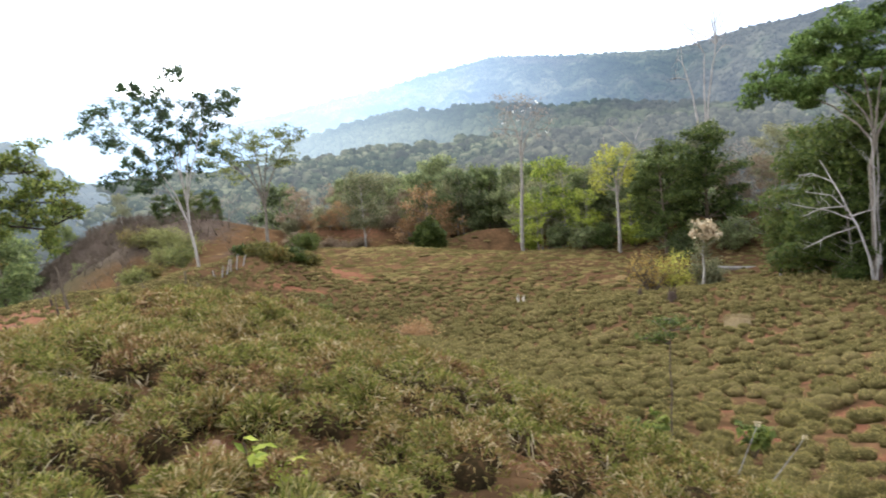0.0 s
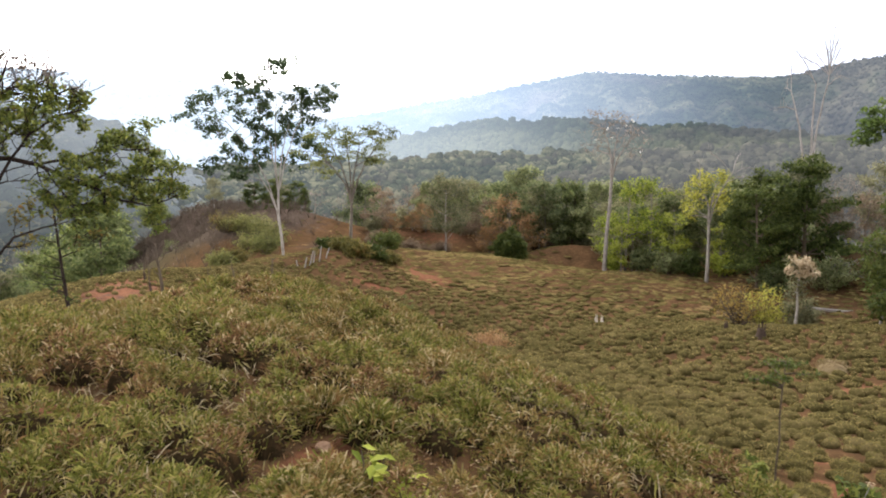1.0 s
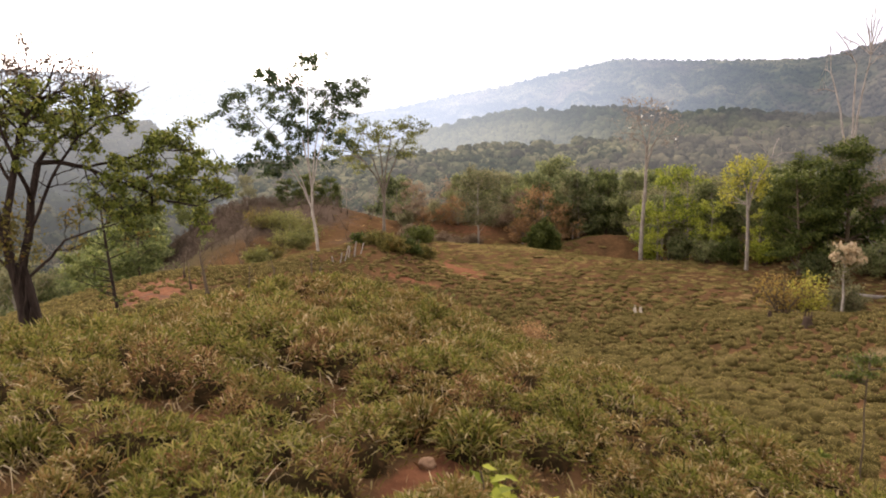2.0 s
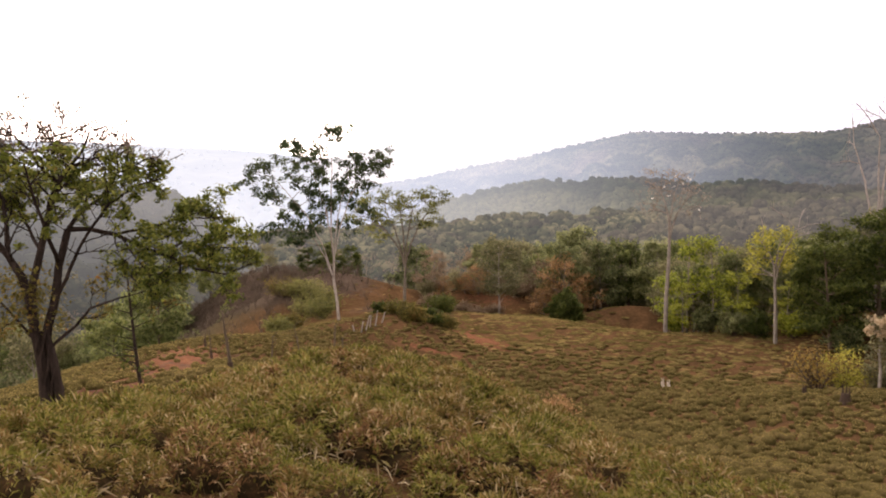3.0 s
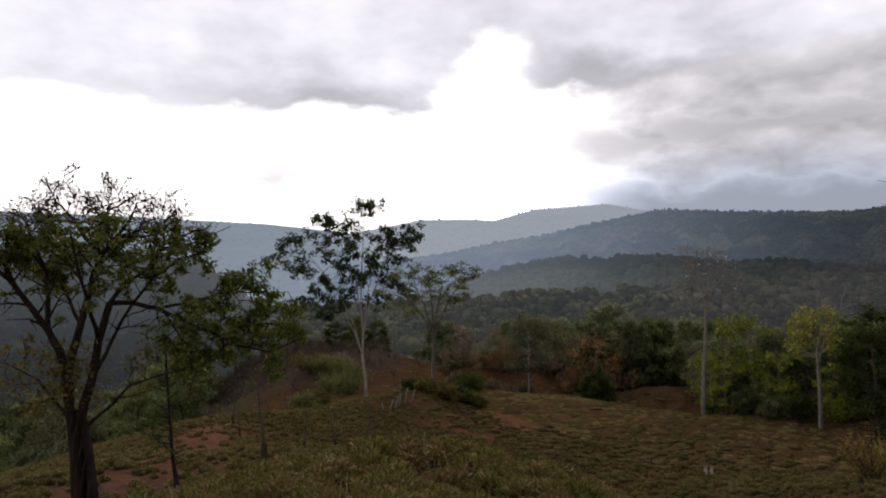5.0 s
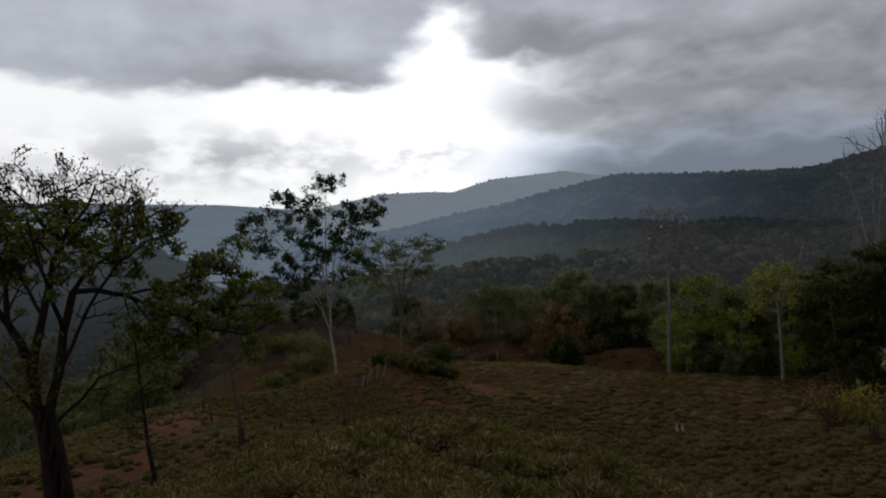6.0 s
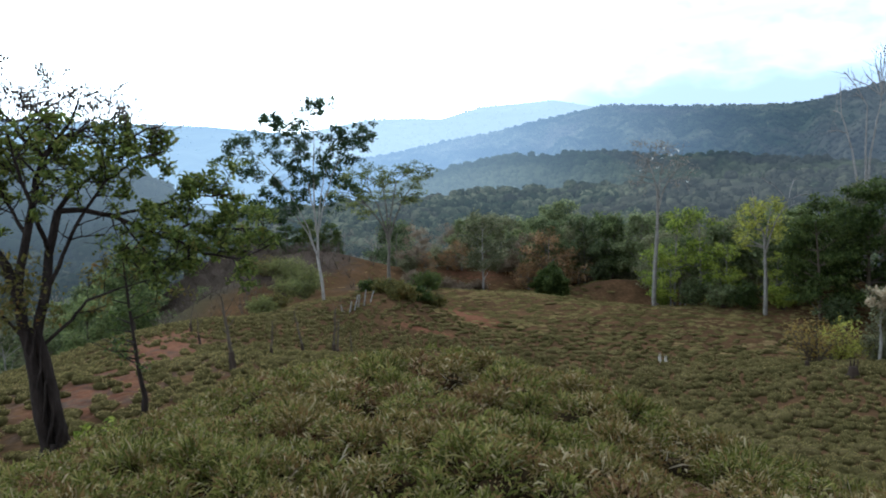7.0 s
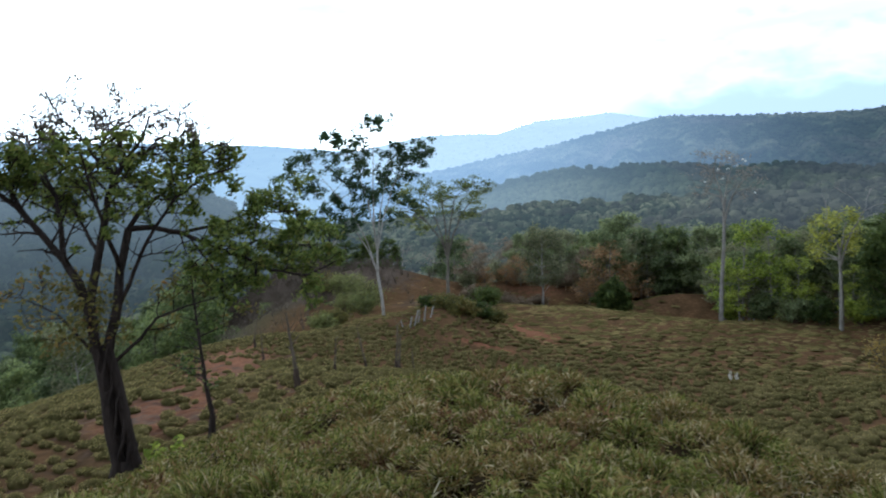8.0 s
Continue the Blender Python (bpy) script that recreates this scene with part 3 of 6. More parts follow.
def scatter(rng, x0, x1, y0, y1, step, jitter=0.5):
    gx, gy = np.meshgrid(np.arange(x0, x1, step), np.arange(y0, y1, step), indexing="ij")
    gx = gx + (np.arange(gx.shape[1]) % 2)[None, :] * step / 2
    gx = gx + rng.uniform(-jitter, jitter, gx.shape) * step
    gy = gy + rng.uniform(-jitter, jitter, gy.shape) * step
    return gx.ravel(), gy.ravel()


def lump(x, y, f, seed):
    """Slow drift between 0 and 1 over the ground."""
    return 0.5 + 0.25 * (np.sin(f * x + 1.7 * seed) * np.cos(f * 0.8 * y + seed) + np.sin(f * 1.9 * y - f * 0.7 * x + 2.3 * seed) + 0.6 * np.sin(f * 3.1 * x + f * 2.3 * y + seed)) / 1.3


def leaf_blades(rng, root, way, length, width, droop=0.35):
    """Short blades from any root in any direction, bent down at the tip."""
    n = len(root)
    side = np.cross(way, rng.normal(0, 1, (n, 3)))
    side /= np.linalg.norm(side, axis=1)[:, None] + 1e-9
    s = side * (width / 2)[:, None]
    mid = root + way * (length * 0.55)[:, None]
    tip = root + way * length[:, None]
    tip[:, 2] -= droop * length * rng.uniform(0.2, 1.4, n)
    v = np.stack([root - s * 0.7, root + s * 0.7, mid + s, mid - s, tip], 1).reshape(-1, 3)
    i = np.arange(n)[:, None] * 5
    return v, [i + [3, 2, 4], i + [0, 1, 2, 3]]


def tufts(name, label, rng, x, y, each, length, width, radius, tall, mat, sod=None, wild=0.55):
    """Domed tufts: a sod, dark with painted shade, and blades that stand off it on all sides."""
    n = len(x)
    R, T = radius * rng.uniform(0.6, 1.45, n), tall * rng.uniform(0.45, 1.5, n)
    z = height(x, y)
    k = np.repeat(np.arange(n), each)
    th, q = rng.uniform(0, 2 * math.pi, len(k)), np.sqrt(rng.random(len(k)))
    c = np.sqrt(np.maximum(0, 1 - q * q * 0.92))
    bx, by = x[k] + np.cos(th) * q * R[k], y[k] + np.sin(th) * q * R[k]
    root = np.stack([bx, by, height(bx, by) + T[k] * c - 0.03], -1)
    way = np.stack([np.cos(th) * q, np.sin(th) * q, 0.35 + 0.75 * c], -1) + rng.normal(0, wild, (len(k), 3))
    way[:, 2] = np.abs(way[:, 2])
    way /= np.linalg.norm(way, axis=1)[:, None]
    v, f = leaf_blades(rng, root, way, length * rng.uniform(0.5, 1.5, len(k)), width * rng.uniform(0.6, 1.5, len(k)))
    tagged(new(name, make_mesh(name, v, f, mat)), label, "grass", kind="stuff")
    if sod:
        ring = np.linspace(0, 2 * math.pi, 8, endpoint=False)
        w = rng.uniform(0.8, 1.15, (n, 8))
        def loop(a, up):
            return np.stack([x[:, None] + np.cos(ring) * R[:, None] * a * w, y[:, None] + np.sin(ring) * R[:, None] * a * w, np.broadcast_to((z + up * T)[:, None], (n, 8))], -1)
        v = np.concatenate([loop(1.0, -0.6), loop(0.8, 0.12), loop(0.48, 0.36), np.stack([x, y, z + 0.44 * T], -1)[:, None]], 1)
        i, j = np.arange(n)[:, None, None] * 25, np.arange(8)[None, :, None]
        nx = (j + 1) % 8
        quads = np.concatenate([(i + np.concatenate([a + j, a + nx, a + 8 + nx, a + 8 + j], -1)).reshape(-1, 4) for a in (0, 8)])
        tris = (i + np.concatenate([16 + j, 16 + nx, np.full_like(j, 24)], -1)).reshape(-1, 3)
        tagged(new("tuft_sods", make_mesh("tuft_sods", v.reshape(-1, 3), [tris, quads], sod, True)), "matted roots and litter with painted shade under the grass tufts", "grass", kind="stuff")


def knoll(x, y):
    """Where the long grass of the knoll grows."""
    z = height(x, y)
    return (z > -3.0 - 0.05 * y) & (x > -8.6 - 0.06 * y) & (y < 19.5) & (x < 3.2 - 0.05 * y)


def knoll_turf():
    """Short leafy tufts of three kinds, mixed in drifts, with holes between them."""
    rng = np.random.default_rng(3)
    x, y = scatter(rng, -14, 6, 1.0, 20, 0.335, 0.55)
    on = knoll(x, y) & (patch(x, y, RED + SCARS) < 0.45) & (rng.random(len(x)) < 0.86)
    x, y = x[on], y[on]
    d = np.hypot(x + 2, y - 1)
    mood = 0.47 + 0.3 * (lump(x, y, 1.1, 4) - 0.5) + 0.4 * (lump(x, y, 4.3, 9) - 0.5) + rng.normal(0, 0.2, len(x))
    kinds = ((mood < 0.52, TURF, "green", 0.0), (
        (mood >= 0.52) & (mood < 0.76), FADED, "faded straw-green", 0.0), (mood >= 0.76, RUDDY, "withered reddish-brown", 0.0))
    for m0, mat, word, _ in kinds:
        for lo, hi, each, long, wide, where in ((0, 4.5, 400, 0.056, 0.0078, "in the foreground"), (4.5, 8, 250, 0.066, 0.0098, "over the top of the knoll"), (8, 12, 140, 0.075, 0.014, "along the knoll"), (12, 30, 50, 0.10, 0.028, "on the knoll's far shoulder")):
            m = m0 & (d >= lo) & (d < hi)
            if m.any():
                tufts("grass", word + " tufts of short leafy grass " + where, rng, x[m], y[m], each, long, wide, 0.18, 0.26, mat, SHADE_LITTER, 0.8)
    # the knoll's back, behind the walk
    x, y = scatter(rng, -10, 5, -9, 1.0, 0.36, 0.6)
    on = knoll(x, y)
    tufts("grass", "green and faded grass on the back of the knoll", rng, x[on], y[on], 60, 0.09, 0.018, 0.24, 0.12, TURF, SHADE_LITTER, 0.95)
    # low leafy cover between the tufts
    x, y = scatter(rng, -10, 5, 1.0, 14, 0.27, 0.6)
    on = knoll(x, y) & (patch(x, y, RED + SCARS) < 0.5)
    x, y = x[on], y[on]
    half = rng.random(len(x)) < 0.42
    for m, mat, word in ((half, TURF, "green"), (~half, RUDDY, "brown")):
        tufts("grass", "low " + word + " leaves between the tufts of grass", rng, x[m], y[m], 85, 0.05, 0.009, 0.26, 0.03, mat, None, 0.9)
    x, y = scatter(rng, -14, 6, 1.0, 18, 0.42, 0.6)
    on = knoll(x, y) & (lump(x, y, 1.3, 5) + rng.normal(0, 0.12, len(x)) > 0.5)
    tufts("dry_grass", "dry straw-coloured stalks among the green grass", rng, x[on], y[on], 22, 0.13, 0.008, 0.24, 0.13, STRAW, None, 1.0)
    x, y = scatter(rng, -14, 6, 1.0, 14, 0.6, 0.6)
    on = knoll(x, y) & (lump(x, y, 1.7, 2) > 0.42)
    tufts("grass", "longer green blades standing out of the grass", rng, x[on], y[on], 16, 0.10, 0.008, 0.16, 0.14, TURF, None, 0.45)


def grass_tuft(x, y, tall, wide, seed, label, mat, foot=None):
    """One large tuft that stands out of the grass."""
    r = np.random.default_rng(seed)
    t = thing("grass_tuft", x, y, hz(x, y) - 0.02, label, "grass tuft", "large tufts on the knoll")
    n = 900
    th, q = r.uniform(0, 2 * math.pi, n), np.sqrt(r.random(n))
    c = np.sqrt(1 - 0.9 * q * q)
    root = np.stack([np.cos(th) * q * wide * 0.42, np.sin(th) * q * wide * 0.42, tall * 0.5 * c], -1)
    way = np.stack([np.cos(th) * q, np.sin(th) * q, 0.4 + 0.6 * c], -1) + r.normal(0, 0.6, (n, 3))
    way /= np.linalg.norm(way, axis=1)[:, None]
    v, f = leaf_blades(r, root, way, tall * r.uniform(0.12, 0.38, n), 0.010 * r.uniform(0.7, 1.4, n))
    part("blade_tuft", make_mesh("blade_tuft", v, f, mat), t)
    part("root_sod", make_mesh("root_sod", *joined(tubes([[(np.array([0, 0, -0.05]), wide * 0.40), (np.array([0, 0, tall * 0.3]), wide * 0.34), (np.array([0, 0, tall * 0.44]), wide * 0.16), (np.array([0, 0, tall * 0.46]), 0.01)]], 9)), foot or SHADE_LITTER, True), t)


def grass_tussock(x, y, seed):
    """One rounded cushion of grass, wider than its foot, bristling with short blades."""
    g0 = np.random.default_rng(seed)
    t = thing("grass_tussock", x, y, hz(x, y) - 0.02, "rounded olive-brown cushion of grass on the red slope", "grass tussock", "tussocks on the near slope")
    r, tall = 0.2, 0.2 * g0.uniform(1.0, 1.35)
    ring = np.linspace(0, 2 * math.pi, 9, endpoint=False)
    wob, wide = g0.uniform(0.85, 1.15, 9), g0.uniform(1.1, 1.55)
    v = [np.stack([np.cos(ring) * r * k * wide * wob, np.sin(ring) * r * k * wob, up * tall + g0.normal(0, 0.012, 9)], -1) for k, up in ((0.62, -0.4), (0.95, 0.3), (0.92, 0.6), (0.55, 0.86))]
    v = np.concatenate(v + [np.array([[0, 0, tall * 0.96]])])
    j = np.arange(9)
    quads = np.concatenate([np.stack([a + j, a + (j + 1) % 9, a + 9 + (j + 1) % 9, a + 9 + j], -1) for a in (0, 9, 18)])
    caps = np.stack([27 + j, 27 + (j + 1) % 9, np.full(9, 36)], -1)
    part("root_sod", make_mesh("root_sod", v, [caps, quads], SOD, True), t)
    n = 200
    th, q = g0.uniform(0, 2 * math.pi, n), np.sqrt(g0.random(n))
    c = np.sqrt(1 - 0.9 * q * q)
    root = np.stack([np.cos(th) * q * r * wide, np.sin(th) * q * r, tall * (0.3 + 0.64 * c) - 0.01], -1)
    way = np.stack([np.cos(th) * q, np.sin(th) * q, 0.25 + 0.6 * c], -1) + g0.normal(0, 0.5, (n, 3))
    way[:, 2] = np.abs(way[:, 2])
    way /= np.linalg.norm(way, axis=1)[:, None]
    v, f = leaf_blades(g0, root, way, 0.075 * g0.uniform(0.5, 1.5, n), 0.0085 * g0.uniform(0.7, 1.4, n), 0.5)
    part("blade_tuft", make_mesh("blade_tuft", v, f, TUSSOCK), t)
    return t


def single_tussocks(rng, x, y, d):
    """The tussocks of the slope nearest to the walk, each a thing of its own; returns which they are."""
    near = (d < 19.5) & (x > -1.0) & (np.degrees(np.arctan2(x + 1.5, y - 1.5)) < 50)
    makers = [grass_tussock(0, 0, 900 + k) for k in range(8)]
    for k, i in enumerate(np.flatnonzero(near)):
        size = rng.uniform(0.65, 1.35) * (0.8 + 0.4 * float(lump(x[i], y[i], 0.5, 3)))
        m = pose(x[i], y[i], hz(x[i], y[i]) - 0.02, 0, 0, rng.normal(0, 28) + 180 * (rng.random() < 0.5))
        ob = makers[k] if k < 8 else copy_thing(makers[k % 8], m)
        ob.matrix_basis = m @ Matrix.Scale(size, 4)
    return near


def pasture_tussocks():
    """Low soft cushions of cropped grass, close together, with bare soil between."""
    rng = np.random.default_rng(5)
    x, y = scatter(rng, -48, 40, -9, 112, 0.60, 0.42)
    x2, y2 = scatter(rng, -34, -6, 8, 62, 0.66, 0.5)
    more = x2 < -7 - 0.1 * y2
    x, y = np.concatenate([x, x2[more]]), np.concatenate([y, y2[more]])
    rr = np.hypot((x + 8) / 40, (y - 46) / 66)
    az = np.degrees(np.arctan2(x + 1.5, y - 1.5))
    seen = (az > -47) & (az < np.where(np.hypot(x, y) < 26, 56, 36)) | (np.hypot(x + 1, y - 2) < 12)
    on = (rr < 1.06) & seen & (patch(x, y, RED + SCARS) < 0.38 + 0.60 * rng.random(len(x))) & (np.hypot((x - 6.5) / 6, (y - 103) / 5) > 0.9 * rng.random(len(x)) ** 0.3) & (np.hypot(x + 12.4, y - 15.6) > 1.0)
    on &= ~knoll(x, y)
    d = np.hypot(x, y)
    bare = np.maximum(0.15 * patch(x, y, [(-17, 30, 16, 8, 109, 1.0)]), 0.85 * ((x < -24) & (y > 77)))
    on &= rng.random(len(x)) < np.clip(1.15 - d / 160, 0.55, 0.92) * (1 - bare)
    x, y, d = x[on], y[on], d[on]
    n = len(x)
    z = height(x, y)
    own = single_tussocks(rng, x, y, d)
    x, y, z, d, n = x[~own], y[~own], z[~own], d[~own], n - int(own.sum())
    d = d + rng.normal(0, 5.0, n) * (d > 60)
    # a cushion of sod, wider than its foot, under each tuft
    r = rng.uniform(0.13, 0.26, n) * (0.78 + 0.44 * lump(x, y, 0.5, 3)) * np.clip(1.25 - d / 120, 1.05, 1.2) * np.where(x < -7 - 0.1 * y, 0.74, 1.0)
    long = rng.uniform(1.05, 1.7, n)
    tall = r * rng.uniform(0.9, 1.45, n)
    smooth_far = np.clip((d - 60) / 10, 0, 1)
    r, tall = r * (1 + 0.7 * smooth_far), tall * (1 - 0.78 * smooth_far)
    turn = rng.normal(0, 0.5, n)
    for lo, hi, sides, rings in ((0, 40, 8, ((0.62, -0.4), (0.98, 0.34), (0.92, 0.62), (0.55, 0.88))), (40, 70, 7, ((0.66, -0.3), (0.97, 0.45), (0.6, 0.85))), (70, 130, 6, ((1.0, -0.6), (0.85, 0.5)))):
        m = np.flatnonzero((d >= lo) & (d < hi))
        ring = np.linspace(0, 2 * math.pi, sides, endpoint=False)
        wob = rng.uniform(0.8, 1.2, (len(m), sides))
        c, s = np.cos(turn[m])[:, None], np.sin(turn[m])[:, None]
        loops = []
        for k, up in rings:
            u, w = np.cos(ring) * (r * long)[m][:, None] * k * wob, np.sin(ring) * r[m][:, None] * k * wob
            loops.append(np.stack([x[m][:, None] + u * c - w * s, y[m][:, None] + u * s + w * c, (z + up * tall)[m][:, None] + rng.normal(0, 0.02, (len(m), sides))], -1))
        v = np.concatenate(loops + [np.stack([x, y, z + tall * 0.98], -1)[m][:, None]], 1)
        each = v.shape[1]
        i, j = np.arange(len(m))[:, None, None] * each, np.arange(sides)[None, :, None]
        nx = (j + 1) % sides
        quads = np.concatenate([(i + np.concatenate([a + j, a + nx, a + sides + nx, a + sides + j], -1)).reshape(-1, 4) for a in range(0, each - 1 - sides, sides)])
        tris = (i + np.concatenate([each - 1 - sides + j, each - 1 - sides + nx, np.full_like(j, each - 1)], -1)).reshape(-1, 3)
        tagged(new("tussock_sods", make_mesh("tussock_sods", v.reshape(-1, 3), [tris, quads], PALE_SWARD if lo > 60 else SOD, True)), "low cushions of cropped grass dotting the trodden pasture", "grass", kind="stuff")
    for lo, hi, each, width, size in ((0, 16, 150, 0.009, 1.2), (16, 26, 90, 0.012, 1.25), (26, 44, 44, 0.019, 1.3), (44, 70, 20, 0.03, 1.25), (70, 130, 14, 0.045, 1.3)):
        k = np.repeat(np.flatnonzero((d >= lo) & (d < hi)), each)
        th = rng.uniform(0, 2 * math.pi, len(k))
        q = np.sqrt(rng.random(len(k)))
        c = np.sqrt(np.maximum(0, 1 - 0.9 * q * q))
        u, w = np.cos(th) * q * r[k] * long[k], np.sin(th) * q * r[k]
        ct, st = np.cos(turn[k]), np.sin(turn[k])
        root = np.stack([x[k] + u * ct - w * st, y[k] + u * st + w * ct, z[k] + tall[k] * (0.30 + 0.64 * c) - 0.01], -1)
        way = np.stack([np.cos(th + turn[k]) * q, np.sin(th + turn[k]) * q, 0.25 + 0.6 * c], -1) + rng.normal(0, 0.5, (len(k), 3))
        way[:, 2] = np.abs(way[:, 2])
        way /= np.linalg.norm(way, axis=1)[:, None]
        v, f = leaf_blades(rng, root, way, 0.062 * size * rng.uniform(0.5, 1.5, len(k)), width * rng.uniform(0.7, 1.4, len(k)), 0.5)
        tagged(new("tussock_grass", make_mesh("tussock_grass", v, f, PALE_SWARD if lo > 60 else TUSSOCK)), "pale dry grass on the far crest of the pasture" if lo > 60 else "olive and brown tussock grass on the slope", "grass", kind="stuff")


knoll_turf()
pasture_tussocks()
for k, (tx, ty, tt, tw) in enumerate(((-4.55, 9.0, 0.42, 0.6), (-6.4, 11.6, 0.45, 0.9), (-4.3, 10.5, 0.4, 0.6), (-4.0, 7.9, 0.42, 0.7), (-3.3, 7.6, 0.45, 0.7), (-2.9, 8.6, 0.4, 0.7), (-5.2, 8.0, 0.36, 0.5), (-1.0, 2.95, 0.4, 0.6), (-2.9, 6.6, 0.42, 0.8),
                                      (-0.4, 6.9, 0.36, 0.6), (-1.9, 7.6, 0.42, 0.8), (-3.6, 9.6, 0.42, 0.7), (-7.6, 12.6, 0.4, 0.7), (-0.9, 5.0, 0.34, 0.5), (-5.5, 10.2, 0.4, 0.6), (-2.3, 5.6, 0.36, 0.6))):
    grass_tuft(tx, ty, tt, tw, 400 + k, "large dark tuft of long grass with brown stalks" if k % 3 else "large dry reddish-brown tuft of grass", (RUDDY, TURF, FADED)[k % 3])
rng = np.random.default_rng(12)
tx, ty = scatter(rng, -9, 2, 3.5, 14, 0.72, 0.6)
on = knoll(tx, ty) & (rng.random(len(tx)) < 0.62)
for k, (a, b) in enumerate(zip(tx[on], ty[on])):
    grass_tuft(a, b, rng.uniform(0.28, 0.42) + 0.12 * (b > 6), rng.uniform(0.32, 0.58) + 0.12 * (b > 6), 500 + k, "bushy green tuft of grass on the knoll" if k % 2 else "bushy tuft of yellowing grass on the knoll", (FADED, TURF)[k % 2])
grass_tuft(14.2, 36.9, 0.95, 1.8, 700, "pale straw-coloured mound of dead grass on the slope", BLEACHED, BLEACHED)
# ---------------- trees ----------------
def plane(x, y):
    """Maps (right, up, deep) of a tree seen from the path's end into its own frame."""
    a = math.atan2(x + 3.0, y - 2.5)
    right, deep = np.array([math.cos(a), -math.sin(a), 0]), np.array([math.sin(a), math.cos(a), 0])
    return lambda u, v, w=0.0: right * u + deep * w + np.array([0, 0, v * 1.0])


def big_tree():
    rng = np.random.default_rng(11)
    x, y = -12.8, 15.6
    tree = thing("tree", x, y, hz(x, y) - 0.05, "large spreading tree with a dark twisted trunk and thin green crown", "tree")
    p = plane(x, y)
    main = through_points(rng, [p(-0.2, -0.25), p(-0.2, 0.3), p(-0.27, 0.9), p(-0.37, 2.0), p(-0.5, 2.95)], 0.165, 0.10, 3, 0.05)
    fused = through_points(rng, [p(0.16, -0.25, -0.08), p(0.1, 0.3, -0.1), p(-0.03, 1.3, -0.08), p(-0.17, 2.4, -0.04), p(-0.28, 3.0)], 0.125, 0.08, 3, 0.06)
    third = through_points(rng, [p(-0.02, -0.25, 0.16), p(-0.05, 0.7, 0.15), p(-0.22, 1.6, 0.13), p(-0.3, 2.4, 0.08), p(-0.4, 3.0)], 0.12, 0.075, 3, 0.08)
    roots = [through_points(rng, [p(0.05, 0.7, -0.05), p(0.24, 0.25, -0.15), p(0.42, -0.2, -0.25)], 0.12, 0.07, 2), through_points(rng, [p(-0.25, 0.6), p(-0.4, 0.15, 0.1), p(-0.55, -0.25, 0.2)], 0.12, 0.06, 2),
             through_points(rng, [p(-0.08, 0.7, -0.15), p(-0.06, 0.2, -0.32), p(-0.02, -0.25, -0.5)], 0.13, 0.06, 2)]
    vines = []
    for k in range(7):
        ph, r0, r1 = 0.9 * k, rng.uniform(0.025, 0.055), rng.uniform(0.015, 0.035)
        vines.append([(p(0.02 - 0.2 * q / 1.5 + 0.21 * math.cos(ph + 1.7 * q) * (1.1 - 0.13 * q), q, 0.2 * math.sin(ph + 1.7 * q)) + rng.normal(0, 0.015, 3), r0 + (r1 - r0) * q / 3) for q in np.linspace(-0.15, 3.0, 18)])
    part("trunk", make_mesh("trunk", *joined(tubes([main, fused, third] + roots, 12), tubes(vines, 6)), BARK_BIG, True), tree, "dark furrowed trunk of twisted fused stems")
    stems = [([(-0.5, 2.9, 0), (-0.56, 3.6, -.1), (-0.71, 4.27, -.2), (-0.93, 4.72, -.3), (-1.4, 5.44, -.5), (-1.74, 5.87, -.7), (-2.2, 6.35, -.9)], 0.105, 0.03),
             ([(-0.93, 4.72, -.3), (-0.95, 5.36, -.1), (-1.0, 5.9, .1), (-1.34, 6.43, .3)], 0.06, 0.02),
             ([(-0.5, 2.95, 0), (-0.55, 3.82, .2), (-0.34, 4.79, .3), (-0.11, 5.87, .4), (0.05, 6.3, .4), (0.3, 6.65, .35), (0.56, 7.0, .3), (0.72, 7.45, .2)], 0.10, 0.02)]
    stems += [([(-0.28, 2.9, 0), (-0.07, 3.78, -.1), (0.01, 4.44, 0), (0.22, 5.25, .1)], 0.10, 0.075),
             ([(0.22, 5.25, .1), (0.47, 5.63, 0), (0.9, 5.95, -.3), (1.25, 6.5, -.5), (1.9, 6.85, -.6)], 0.05, 0.015),
             ([(-0.05, 3.75, -.1), (0.24, 4.42, -.4), (0.48, 4.96, -.6), (1.05, 5.83, -.8), (1.56, 6.2, -.9), (2.1, 6.37, -1.0)], 0.045, 0.015)]
    arms = [([(0.22, 5.25, .1), (0.65, 5.26, -.1), (1.17, 5.13, -.3), (1.65, 4.89, -.4), (2.03, 4.7, -.5), (2.82, 4.3, -.6), (3.5, 4.15, -.7), (4.1, 4.4, -.8)], 0.06, 0.014),
            ([(1.17, 5.13, -.3), (2.07, 5.3, 0), (2.65, 5.5, .3), (3.2, 5.45, .4), (3.7, 5.5, .5)], 0.035, 0.012),
            ([(2.03, 4.7, -.5), (2.62, 4.9, -.2), (3.4, 4.75, 0), (4.2, 4.7, .2)], 0.035, 0.012)]
    arms += [([(1.3, 5.05, -.3), (1.5, 4.7, -.6), (1.75, 4.3, -.8), (2.1, 4.0, -.9)], 0.025, 0.01),
            ([(-0.17, 2.67, 0), (0.32, 3.12, -.2), (0.6, 3.49, -.3), (1.2, 3.7, -.4), (1.76, 3.84, -.5)], 0.04, 0.012),
            ([(-0.5, 2.82, 0), (-0.8, 3.2, .2), (-1.14, 3.66, .3), (-1.6, 3.95, .3)], 0.035, 0.012)]
